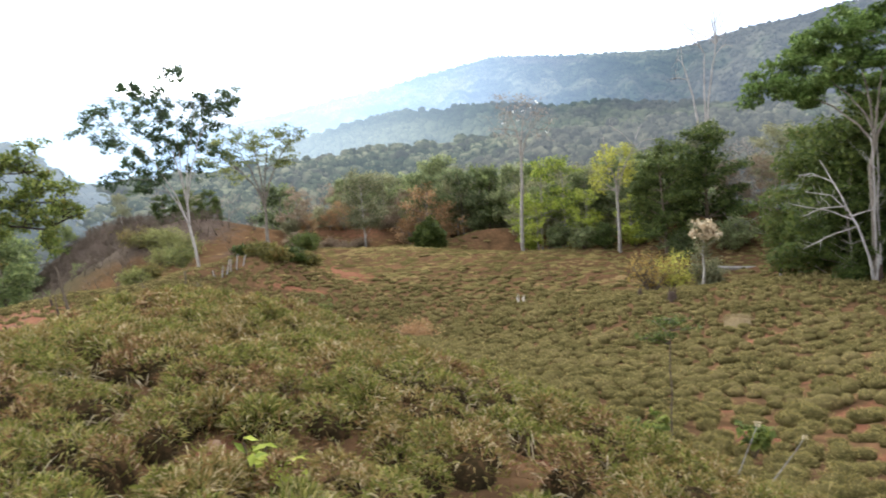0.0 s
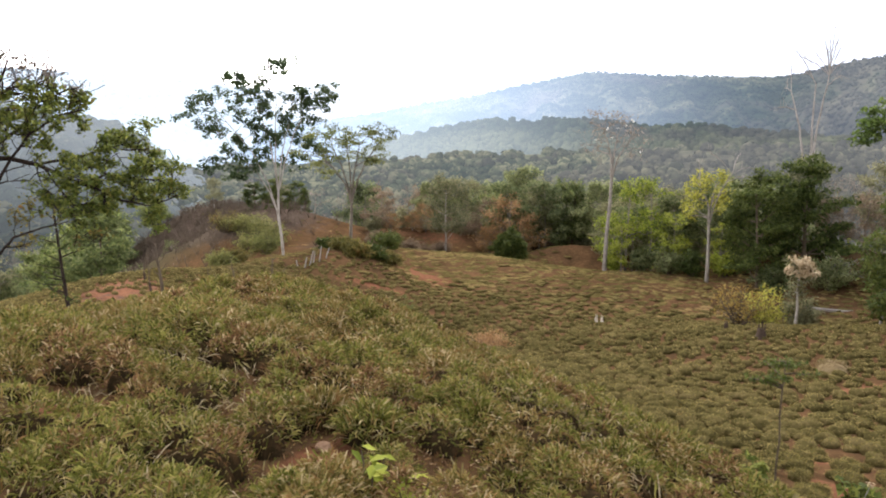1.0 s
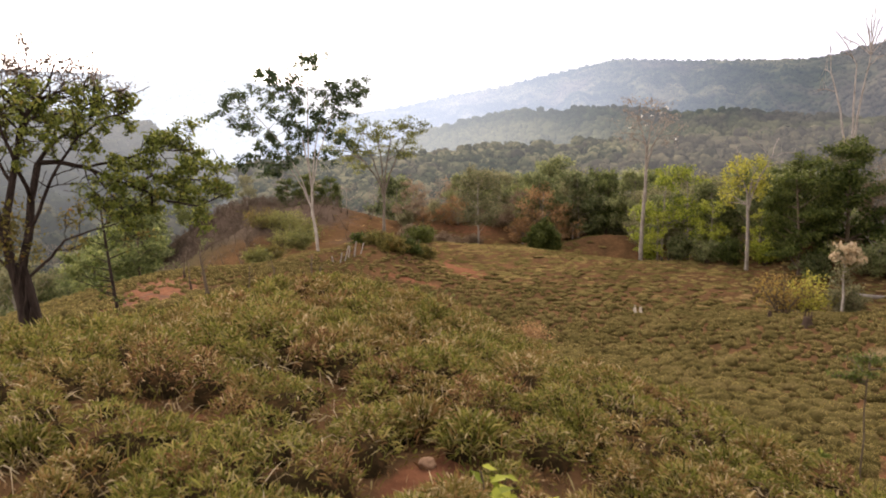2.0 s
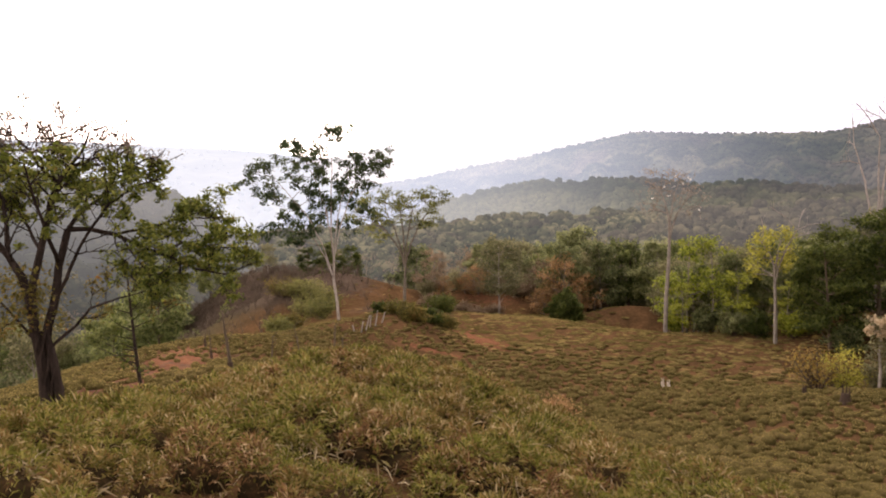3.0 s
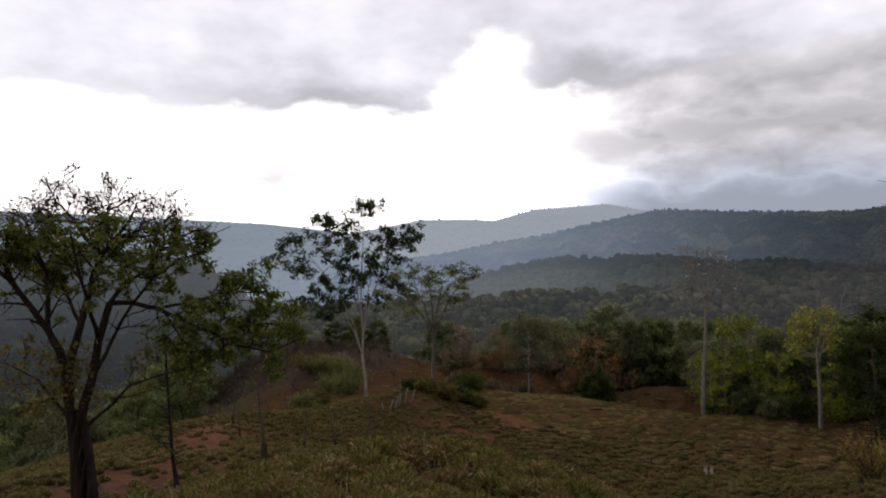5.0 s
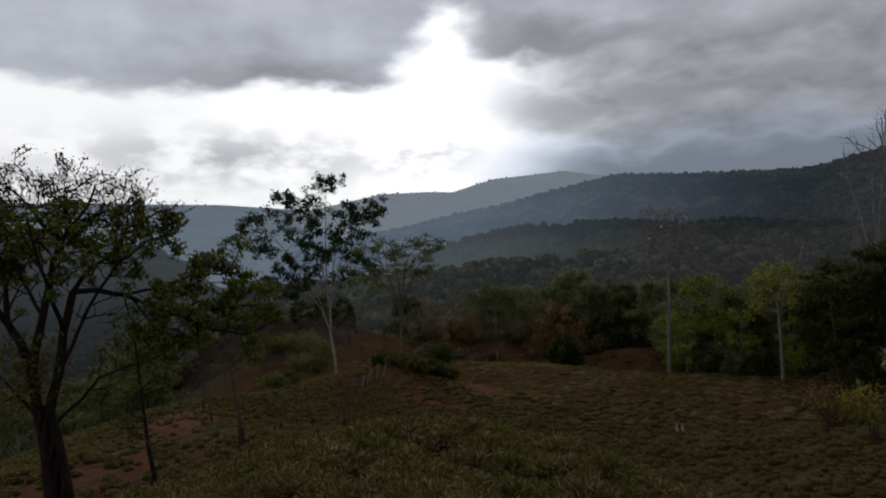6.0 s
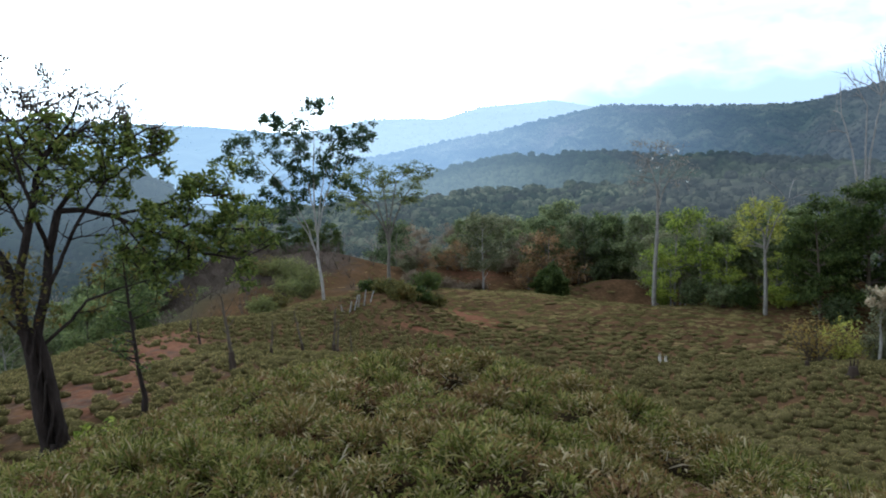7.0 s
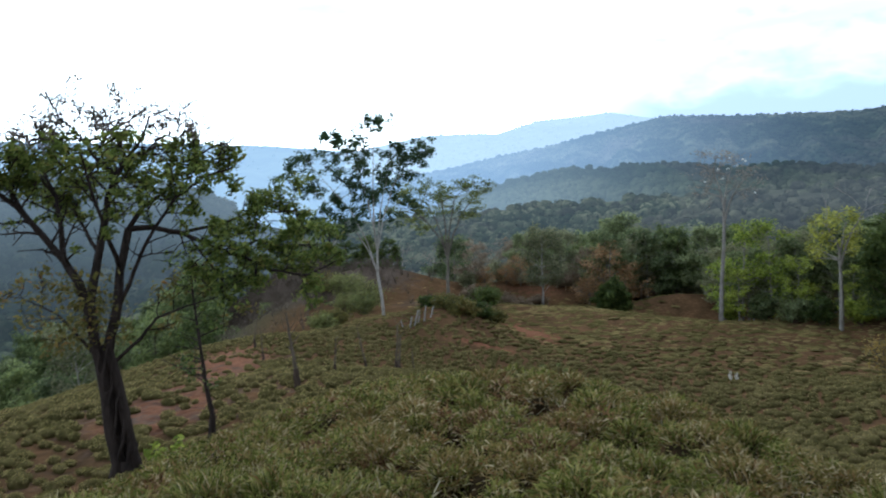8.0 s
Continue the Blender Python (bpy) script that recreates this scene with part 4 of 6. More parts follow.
    boughs = [([(0.05, 6.3, .4), (-0.32, 6.68, .3), (-0.45, 6.95, .2), (-0.66, 7.2, .1), (-0.89, 7.4, 0)], 0.045, 0.013),
              ([(-0.45, 6.95, .2), (-0.05, 7.1, .5), (0.23, 7.35, .7)], 0.035, 0.012),
              ([(0.3, 6.65, .35), (0.85, 6.9, .7), (1.39, 7.0, 1.0)], 0.045, 0.013),
              ([(-1.0, 5.9, .1), (-1.31, 6.65, .4), (-1.45, 7.1, .6)], 0.04, 0.012),
              ([(-1.4, 5.44, -.5), (-1.72, 6.13, -.8), (-2.04, 6.7, -1.0)], 0.04, 0.012),
              ([(-0.11, 5.87, .4), (0.1, 6.2, 1.2), (0.4, 6.6, 1.9)], 0.045, 0.013),
              ([(0.01, 4.44, 0), (-0.2, 5.3, -.9), (-0.4, 6.1, -1.5), (-0.5, 6.6, -1.8)], 0.05, 0.013),
              ([(-0.34, 4.79, .3), (-0.7, 5.5, 1.1), (-1.0, 6.2, 1.7)], 0.045, 0.013)]
    green, low = [], []
    for k, (pts, ra, rb) in enumerate(stems + arms + boughs):
        line = through_points(rng, [p(*q) for q in pts], ra, rb, 3, 0.05)
        limb = part("limb", make_mesh("limb", *joined(tubes([line], 8)), BARK_BIG, True), tree)
        under = k in (10, 11)
        s1 = sprout(rng, line, 5 if under else 0 if k == 3 else 14, 0.45 if k < 3 else 0.25, 1.0, 0.6 if 5 < k < 9 else 0.72, 0.68, 0.12, 0.5)
        if not s1:
            continue
        s2 = [b for a in s1 for b in sprout(rng, a, 4, 0.3, 1.0, 0.36, 0.62, 0.15, 0.6, 3)]
        twigs = [[(q, max(r, 0.010 if q[2] > 6.3 else 0.008)) for q, r in t] for t in s1 + s2]
        part("twig_spray", make_mesh("twig_spray", *joined(tubes(twigs, 4)), BARK_BIG, True), limb)
        (low if under else green).append(tips(s1 + s2, 0.55, 2))
    c = np.concatenate(green)
    u, h = c @ p(1, 0), c[:, 2]
    top = h > 6.9 + 0.2 * np.sin(c[:, 0] * 2)
    share = np.where(u > 1.9, 0.5, np.where(u > 1.1, np.where(h > 5.6, 0.45, 0.36), np.where(h > 6.2, 0.40, np.where(h > 5.5, 0.28, 0.07))))
    inner = c[~top & (rng.random(len(c)) < share)]
    part("crown", make_mesh("crown", *leaves(rng, inner, 22, 0.19, 0.125), LEAF_BIG), tree, "green leaves in ragged tufts")
    part("dry_twig_leaves", make_mesh("dry_twig_leaves", *leaves(rng, c[top], 6, 0.17, 0.075), LEAF_TWIG), tree, "sparse dry pods and leaves on the topmost twigs")
    lows = np.concatenate(low)
    mid = np.array([p(a, b, d) for a, b, d in zip(rng.normal(-0.65, 0.42, 120), rng.uniform(3.0, 4.5, 120), rng.normal(0, 0.4, 120))])
    part("yellowing_leaves", make_mesh("yellowing_leaves", *leaves(rng, np.concatenate([lows[rng.random(len(lows)) < 0.7], mid]), 8, 0.24, 0.12), LEAF_AUTUMN), tree, "thin yellowing leaves about the fork")


def limb_tree(name, x, y, label, scale, trunk, mains, ends, wood, leafage, each, radius, size, ra, deep=0.35, group="", seed=1, twig_len=1.4, sink=0.15, bare=(), clump=3, flat=0.7, thin=0.28, stout=0.5, fine=0.07, twig_wood=None, fork=1):
    """A tree from its trunk line, its main stems and the ends of its limbs, in (right, up) of its own upright plane."""
    rng = np.random.default_rng(seed)
    tree = thing(name, x, y, hz(x, y) - sink, label, "tree", group)
    p = plane(x, y)
    line = through_points(rng, [p(u * scale, v * scale) for u, v in trunk], ra, ra * 0.6, 4, 0.02)
    part("trunk", make_mesh("trunk", *joined(tubes([line], 10)), wood, True), tree)
    spread = max(abs(u) for u, _ in ends) * scale
    anchors = [(np.array(q), r) for q, r in line[-3:]]
    for k, (u, v) in enumerate(mains):
        e = p(u * scale, v * scale, (0.5 * math.sin(2.4 * k) * deep) * spread)
        root = np.array(line[-1 - (k % 3) * fork][0])
        n = np.linalg.norm(e - root)
        side = e - root - np.array([0, 0, (e - root)[2]])
        stem = through_points(rng, [root, root + side * 0.18 + np.array([0, 0, 0.33 * (e - root)[2]]), root + side * 0.5 + np.array([0, 0, 0.68 * (e - root)[2]]), e], ra * stout, ra * (0.06 + fine), 4, 0.05)
        part("stem", make_mesh("stem", *joined(tubes([stem], 8)), wood, True), tree)
        anchors += [(np.array(q), r) for q, r in stem[3:]]
    limbs, dead = [], []
    for k, (u, v) in enumerate(ends):
        e = p(u * scale, v * scale, rng.uniform(-1, 1) * deep * spread)
        s, r = min(((q, r) for q, r in anchors), key=lambda a: np.linalg.norm(a[0] - e) + (2.5 * max(0, a[0][2] - e[2] + 0.3)))
        m = s + (e - s) * 0.5 + np.array([0, 0, 0.07 * np.linalg.norm(e - s)])
        limb = through_points(rng, [s, m, e], min(r * 0.7, ra * thin), ra * fine, 4, 0.07)
        (dead if k in bare else limbs).append(limb)
    sprigs = [b for a in limbs for b in sprout(rng, a, clump, 0.45, 1.0, twig_len, 0.65, 0.15, 0.5, 3)]
    bits = [b for a in dead for b in sprout(rng, a, 5, 0.35, 1.0, twig_len * 0.9, 0.5, 0.3, 0.5, 3)]
    for a in limbs + dead:
        own = [b for b in sprigs + bits if np.min(np.linalg.norm(np.array([q for q, _ in a]) - b[0][0], axis=1)) < 0.45 * twig_len]
        gone = any(a is b for b in dead)
        tint = DEADWOOD if gone else twig_wood or wood
        limb = part("limb", make_mesh("limb", *joined(*([tubes([a], 6)] + ([tubes(own, 4)] if own else []))), tint, True), tree)
        if each and not gone:
            c = np.concatenate([tips(own, 0.8, 2), tips([a], 0.95, 2)]) if own else tips([a], 0.95, 2)
            tagged(part("leaf_spray", make_mesh("leaf_spray", *leaves(rng, c, each, radius, size, flat), leafage), limb), kind="stuff")
    return tree


def white_tree():
    ends = [(690, 210), (668, 222), (640, 236), (612, 236), (588, 243), (605, 262), (560, 272), (525, 284), (520, 300), (545, 322), (572, 322), (600, 290), (628, 262), (660, 256), (700, 265), (722, 268), (745, 258),
            (768, 262), (752, 282), (730, 300), (712, 318), (690, 328), (640, 330), (660, 352), (622, 388), (590, 372), (560, 386), (700, 378), (724, 350), (610, 345), (680, 300), (650, 290), (715, 290), (635, 310), (668, 330), (600, 400), (640, 372)]
    mains = [(676, 240), (733, 275), (585, 300), (628, 262), (702, 285), (600, 352)]
    limb_tree("tree", -24.8, 71.6, "tall white-barked tree with dark leaves in open layers", 0.0571,
              [(0, -6), (-3, 40), (-8, 78), (-7, 115), (-11, 152)], [(a - 682, 545 - b) for a, b in mains], [(a - 682, 545 - b) for a, b in ends], BARK_WHITE, LEAF_WHITE, 16, 0.55, 0.36, 0.16, 0.42, seed=21, twig_len=1.15, clump=7, flat=0.75, stout=0.5, thin=0.3, fine=0.1, twig_wood=BARK_DUN, fork=4)


def umbrella_tree():
    ends = [(740, 312), (758, 322), (718, 332), (780, 330), (800, 312), (830, 316), (850, 306), (878, 308), (845, 338), (820, 348), (770, 352), (742, 348), (705, 345), (862, 322), (790, 345), (810, 330), (728, 318), (765, 308), (835, 300), (742, 366), (762, 378), (722, 362), (835, 358), (852, 350), (700, 352), (795, 322)]
    mains = [(735, 345), (765, 335), (815, 330), (856, 322), (790, 318)]
    limb_tree("tree", -22, 88.5, "slender umbrella-shaped tree with pale green foliage", 0.0668, [(0, -6), (0, 45), (2, 88)], [(a - 799, 520 - b) for a, b in mains], [(a - 799, 520 - b) for a, b in ends],
              BARK_DUN, LEAF_PALE, 22, 0.8, 0.28, 0.24, 0.5, seed=23, twig_len=1.0, clump=4, flat=0.45, stout=0.55, thin=0.42, fine=0.14)


def pale_trunk_tree():
    ends = [(1240, 300), (1255, 330), (1270, 290), (1285, 300), (1300, 295), (1320, 310), (1330, 345), (1250, 350), (1310, 340), (1290, 330), (1262, 315), (1240, 340), (1318, 325)]
    tree = limb_tree("tree", 8.3, 86.0, "tall straight grey-trunked tree, nearly bare, with white blossoms", 0.0635, [(0, -4), (0, 60), (4, 140), (4, 190)], [(-12, 250), (12, 245), (30, 232)], [(a - 1277, 567 - b) for a, b in ends],
              BARK_GREY, LEAF_TWIG, 6, 0.7, 0.26, 0.25, 0.7, seed=25, twig_len=1.5, clump=5, thin=0.34, fine=0.16)
    rng, p = np.random.default_rng(26), plane(8.3, 86.0)
    spots = [p(u * 0.0635, v * 0.0635, rng.normal(0, 0.6)) for u, v in ((-22, 237), (-4, 255), (10, 257), (13, 274), (36, 270), (51, 217), (2, 240), (24, 262))]
    part("blossom", make_mesh("blossom", *leaves(rng, np.array(spots), 5, 0.22, 0.26), BLOSSOM), tree, "scattered white blossoms")


def yellow_tree():
    ends = [(1440, 455), (1448, 430), (1462, 412), (1480, 402), (1500, 410), (1515, 428), (1470, 440), (1495, 440), (1455, 470), (1505, 455), (1475, 425), (1530, 360), (1478, 355), (1555, 385), (1465, 375), (1540, 400)]
    limb_tree("tree", 17.9, 78.5, "grey-trunked tree with yellow leaves and bare dead top branches", 0.0585, [(0, -4), (-1, 70), (-4, 130)], [(-20, 165), (5, 175), (30, 195)], [(a - 1490, 588 - b) for a, b in ends],
              BARK_GREY, LEAF_YELLOW, 15, 0.75, 0.3, 0.21, 0.6, seed=27, twig_len=1.1, clump=4, bare=(11, 12, 13, 14, 15), thin=0.45, fine=0.16)


def emergent_tree():
    ends = [(-24, 360), (-44, 400), (-50, 370), (-8, 395), (6, 420), (22, 440), (34, 400), (30, 428), (-60, 330), (-66, 290), (44, 380), (14, 430), (-30, 385), (12, 395), (38, 350)]
    limb_tree("tree", 30.6, 88.0, "very tall leafless dead tree of three slender stems above the wood", 0.057, [(0, -4), (-4, 60), (-6, 105)], [(-46, 320), (-4, 335), (18, 350)], ends,
              DEADWOOD, LEAF_TWIG, 0, 0.5, 0.3, 0.22, 0.35, seed=29, twig_len=1.8, clump=5, stout=0.85, thin=0.6, fine=0.24)


def sapling_thin():
    rng = np.random.default_rng(31)
    x, y = -12.8, 18.6
    t = thing("sapling", x, y, hz(x, y) - 0.05, "thin dark sapling with a few drooping leaf tufts", "tree")
    p = plane(x, y)
    line = through_points(rng, [p(0, -0.1), p(0.04, 0.4), p(0.07, 0.72), p(-0.02, 1.3), p(-0.12, 2.3), p(-0.2, 3.4), p(-0.25, 4.4)], 0.085, 0.018, 3, 0.02)
    knot = through_points(rng, [p(0.0, -0.1), p(0.02, 0.3), p(0.06, 0.74)], 0.11, 0.075, 3, 0.02)
    part("trunk", make_mesh("trunk", *joined(tubes([line, knot], 8)), BARK_BIG, True), t)
    tw = sprout(rng, line, 19, 0.5, 1.0, 1.15, 0.8, 0.05, 0.5)
    part("branchwork", make_mesh("branchwork", *joined(tubes(tw, 4)), BARK_BIG, True), t)
    part("crown", make_mesh("crown", *leaves(rng, tips(tw, 0.6, 2)[::2], 26, 0.24, 0.11), LEAF_BIG), t)


def snag(x, y, tall, lean, r, label, seed, wood=CHARRED, burnt=0.3, group="dead posts on the slope"):
    """A dead slender stem, thick and dark at its foot."""
    rng = np.random.default_rng(seed)
    t = thing("dead_sapling", x, y, hz(x, y) - 0.08, label, "dead tree", group)
    p = plane(x, y)
    line = through_points(rng, [p(0, 0), p(-0.03, tall * burnt), p(lean * 0.5, tall * 0.6), p(lean, tall)], r, r * 0.3, 3, 0.04)
    part("stem", make_mesh("stem", *joined(tubes([line], 7)), wood, True), t)
    foot = through_points(rng, [p(0.03, -0.05), p(0.0, tall * burnt * 0.5), p(-0.03, tall * burnt)], r * 1.6, r * 1.1, 3, 0.05)
    part("burnt_foot", make_mesh("burnt_foot", *joined(tubes([foot], 8)), CHARRED, True), t)
    tw = sprout(rng, line, 5, 0.55, 1.0, tall * 0.22, 0.6, 0.3, 0.5, 3)
    part("branchwork", make_mesh("branchwork", *joined(tubes(tw, 4)), wood, True), t)
    return t


def round_tree(label, wood, leafage, tall, wide, seed, each=26, size=0.4, low=0.3, limbs=14, trunk_r=0.2, name="tree", group="", radius=0.95, flat=0.6):
    """A leafy wood tree with an uneven crown; stands at the origin until it is placed."""
    rng = np.random.default_rng(seed)
    t = thing(name, 0, 0, 0, label, "tree", group)
    lean = rng.normal(0, 0.05, 2) * tall
    line = through_points(rng, [np.array([0, 0, -0.5]), np.array([lean[0] * 0.3, lean[1] * 0.3, tall * 0.35]), np.array([lean[0], lean[1], tall * 0.86])], trunk_r, trunk_r * 0.25, 4, 0.03)
    part("trunk", make_mesh("trunk", *joined(tubes([line], 8)), wood, True), t)
    lb = []
    for k in range(limbs):
        s = low + (0.97 - low) * (k + rng.random()) / limbs
        i = min(len(line) - 2, int(s * (len(line) - 1)))
        q = np.array(line[i][0])
        reach = wide * 0.5 * rng.uniform(0.55, 1.15) * math.sin(math.pi * min(1.0, 0.25 + 0.72 * (s - low) / (1 - low))) ** 0.7
        a = 2.4 * k + rng.normal(0, 0.4)
        e = q + np.array([math.cos(a) * reach, math.sin(a) * reach, tall * rng.uniform(0.05, 0.2)])
        lb.append(wander(rng, q, e, trunk_r * 0.35 * (1.1 - 0.6 * s), 0.02, 5, 0.09))
    tw = [b for a in lb for b in sprout(rng, a, 4, 0.4, 1.0, wide * 0.15, 0.65, 0.3, 0.5, 3)]
    part("branchwork", make_mesh("branchwork", *joined(tubes(lb, 5), tubes(tw, 3)), wood, True), t)
    if each:
        part("crown", make_mesh("crown", *leaves(rng, np.concatenate([tips(tw, 0.6, 2), tips(lb, 0.6, 3)]), each, radius, size, flat), leafage), t)
    return t


def place(ob, x, y, turn=0.0, size=1.0, sink=0.1):
    ob.matrix_basis = pose(x, y, hz(x, y) - sink, 0, 0, turn) @ Matrix.Scale(size, 4)
    return ob


def copies(ob, spots):
    """ob stands at the first spot, its copies at the others; a spot is x, y, turn, size."""
    x, y, a, s = spots[0]
    place(ob, x, y, a, s)
    for x, y, a, s in spots[1:]:
        c = copy_thing(ob, pose(x, y, hz(x, y) - 0.1, 0, 0, a))
        c.matrix_basis = pose(x, y, hz(x, y) - 0.1, 0, 0, a) @ Matrix.Scale(s, 4)


def shrub(x, y, label, leafage, tall, wide, seed, stems=9, each=16, size=0.2, name="shrub", wood=BARK_BROWN, category="shrub", group="", solid=1):
    rng = np.random.default_rng(seed)
    t = thing(name, x, y, hz(x, y) - 0.05, label, category, group)
    st = []
    for k in range(stems):
        a, q = 2.4 * k + rng.normal(0, 0.3), math.sqrt((k + 0.5) / stems)
        e = np.array([math.cos(a) * wide * 0.5 * q, math.sin(a) * wide * 0.5 * q, tall * (1.02 - 0.45 * q * q) * rng.uniform(0.8, 1.1)])
        st.append(wander(rng, (math.cos(a) * 0.1, math.sin(a) * 0.1, 0), e, 0.03 + 0.012 * tall, 0.01, 5, 0.08))
    tw = [b for a in st for b in sprout(rng, a, 6, 0.14, 1.0, 0.25 * wide, 0.6, 0.2, 0.6, 3)]
    part("branchwork", make_mesh("branchwork", *joined(tubes(st + tw, 4)), wood, True), t)
    part("foliage", make_mesh("foliage", *leaves(rng, np.concatenate([tips(tw, 0.4, 3)] * solid), each, 0.13 * wide + 0.08, size), leafage), t)
    return t


big_tree()
white_tree()
umbrella_tree()
pale_trunk_tree()
yellow_tree()
emergent_tree()
sapling_thin()
# ---------------- the wood behind the pasture ----------------
def wood_trees():
    dark = round_tree("dense dark green tree at the pasture's edge", BARK_BROWN, LEAF_DARK, 12.5, 8.3, 41, 30, 0.40, 0.12, 26, 0.25, group="trees of the wood edge", radius=1.0, flat=0.4)
    copies(dark, [(22.0, 75.5, 0, 0.86), (26.6, 77, 80, 1.0), (24, 82, 200, 0.88), (-42.2, 110.5, 20, 0.5), (-39.4, 111.5, 110, 0.52), (-36.5, 113, 250, 0.5), (-63, 137, 60, 0.35)])
    lime = round_tree("bright lime green tree at the pasture's edge", BARK_GREY, LEAF_LIME, 12.5, 7.4, 43, 17, 0.33, 0.22, 15, 0.16, group="trees of the wood edge", radius=0.9, flat=0.4)
    copies(lime, [(11.0, 89.5, 0, 1.0), (14.0, 89.5, 120, 0.97), (15.8, 86, 220, 0.6), (10.3, 87.5, 60, 0.5), (19.8, 82, 300, 0.5)])
    mid = round_tree("dusty green tree of the valley wood", BARK_GREY, LEAF_MID, 14, 9, 45, 25, 0.5, 0.28, 20, 0.2, group="trees of the valley wood", radius=1.2)
    olive = round_tree("thin pale-trunked olive-brown tree of the valley wood", BARK_WHITE, LEAF_OLIVE, 14, 8, 47, 22, 0.4, 0.34, 20, 0.17, group="trees of the valley wood", radius=1.15)
    rust = round_tree("rust-brown tree losing its leaves", BARK_GREY, LEAF_RUST, 10, 7.5, 49, 13, 0.4, 0.15, 16, 0.16, group="trees of the valley wood", radius=1.0)
    bare = round_tree("leafless grey tree of the valley wood", BARK_GREY, LEAF_TWIG, 14, 8, 51, 4, 0.3, 0.3, 18, 0.2, group="trees of the valley wood", radius=1.1)
    green = round_tree("dark green tree of the valley wood", BARK_BROWN, LEAF_WOOD, 12, 8, 53, 26, 0.46, 0.15, 20, 0.2, group="trees of the valley wood", radius=1.1)
    rng = np.random.default_rng(7)
    lists = {k: [] for k in range(5)}
    for row, (dist, step, lo, hi) in enumerate(((111, 4.2, -21, 17), (116, 4.2, -26, 18), (122, 4.2, -40, 20), (130, 4.4, -44, 22), (142, 5.5, -46, 36), (165, 7.0, -46, 38))):
        a = float(lo)
        while a < hi:
            az = math.radians(a + rng.normal(0, 0.6))
            d = dist * rng.uniform(0.97, 1.04)
            x, y = -2 + d * math.sin(az), 3 + d * math.cos(az)
            a += math.degrees(step / dist) * rng.uniform(0.7, 1.35)
            dome = math.hypot((x + 41) / 11, (y - 104) / 10) < 1.0 or (x < -46 and abs(math.degrees(math.atan2(x + 2, y - 3)) + 26) < 7 and d < 165)
            if dome or (x < -24 and d < 135) or math.hypot((x - 6.5) / 6, (y - 105) / 5) < 1 or (-23 < x < -6.5 and y < 118):
                continue
            kind = int(rng.choice(5, p=[0.30, 0.24, 0.03, 0.25, 0.18]))
            if a < -22:
                kind = 4
            # crowns reach to about one level, whatever the ground below
            top = -2.6 + rng.normal(0, 1.1) - 0.05 * (d - 110)
            size = (top - hz(x, y)) / ((14, 14, 10, 14, 12)[kind] * 1.03)
            lists[kind].append((x, y, rng.uniform(0, 360), float(np.clip(size * rng.uniform(0.8, 1.05), 0.5, 1.25))))
    for dist in (122, 138, 156, 178, 205):
        a = -49.0
        while a < -31:
            az, d = math.radians(a), dist * rng.uniform(0.97, 1.04)
            a += math.degrees(6.0 / dist) * rng.uniform(0.7, 1.4)
            lists[int(rng.choice(5, p=[0.12, 0.08, 0.0, 0.1, 0.7]))].append((-2 + d * math.sin(az), 3 + d * math.cos(az), rng.uniform(0, 360), rng.uniform(1.15, 1.7)))
    lists[2] += [(-6.3, 112, 30, 0.8)]
    ember = round_tree("orange-brown tree with dry leaves over the hollow", BARK_GREY, LEAF_EMBER, 9, 9.2, 57, 15, 0.35, 0.1, 18, 0.16, group="orange-brown trees of the hollow", radius=1.0)
    copies(ember, [(-3.3, 108.5, 0, 1.0), (-6.0, 107.5, 130, 0.5), (-1.2, 107.8, 250, 0.5), (-16.4, 114.5, 60, 0.55), (-18.6, 115, 200, 0.36), (-21.5, 112, 310, 0.4)])
    lists[3] += [(31.5, 83, 10, 0.6), (34.5, 86, 200, 0.7)]
    lists[2] += [(30.5, 80.5, 90, 0.6), (33, 79, 220, 0.65)]
    lists[1] += [(29.5, 85, 60, 0.75), (36, 82, 140, 0.7), (-12.4, 107, 90, 0.86), (13.5, 97, 40, 0.72), (17, 93, 130, 0.75), (10.5, 99, 250, 0.7)]
    lists[0] += [(16.5, 90, 20, 0.68), (12.6, 95, 220, 0.7), (20, 88, 100, 0.75), (22.5, 92, 310, 0.8)]
    lists[4] += [(-58, 118, 0, 0.7), (-64, 123, 80, 0.75), (-71, 128, 160, 0.85), (-66, 113, 240, 0.8), (-78, 134, 300, 0.8)]
    lists[4] += [(-61, 116, 40, 0.6), (-74, 120, 140, 0.9), (-55, 108, 200, 0.45)]
    lists[0] += [(2.0, 111, 0, 0.82), (9.5, 110, 120, 0.82)]
    lists[4] += [(12.5, 104, 200, 0.85)]
    under = shrub(0, 120, "low tangled undergrowth at the foot of the wood", LEAF_OLIVE, 2.6, 4.2, 55, 12, 12, 0.34, group="undergrowth of the valley wood")
    brown = shrub(0, 120, "brown dry undergrowth at the foot of the wood", LEAF_RUST, 2.0, 3.8, 56, 12, 10, 0.32, group="undergrowth of the valley wood")
    spots = [[], []]
    for dist in (103, 107, 111, 116):
        a = -44.0
        while a < 16:
            az, d = math.radians(a), dist * rng.uniform(0.98, 1.02)
            x, y = -2 + d * math.sin(az), 3 + d * math.cos(az)
            a += math.degrees(3.0 / dist) * rng.uniform(0.7, 1.5)
            if math.hypot((x + 41) / 10, (y - 106) / 9) < 1.0 or x < -24 or (-6 < x < 14 and d < 109.5) or (-22 < x < -6 and d < 119 and rng.random() < 0.55):
                continue
            spots[int(rng.random() < (0.8 if -22 < x < -6 else 0.25))].append((x, y, rng.uniform(0, 360), rng.uniform(0.6, 1.15)))
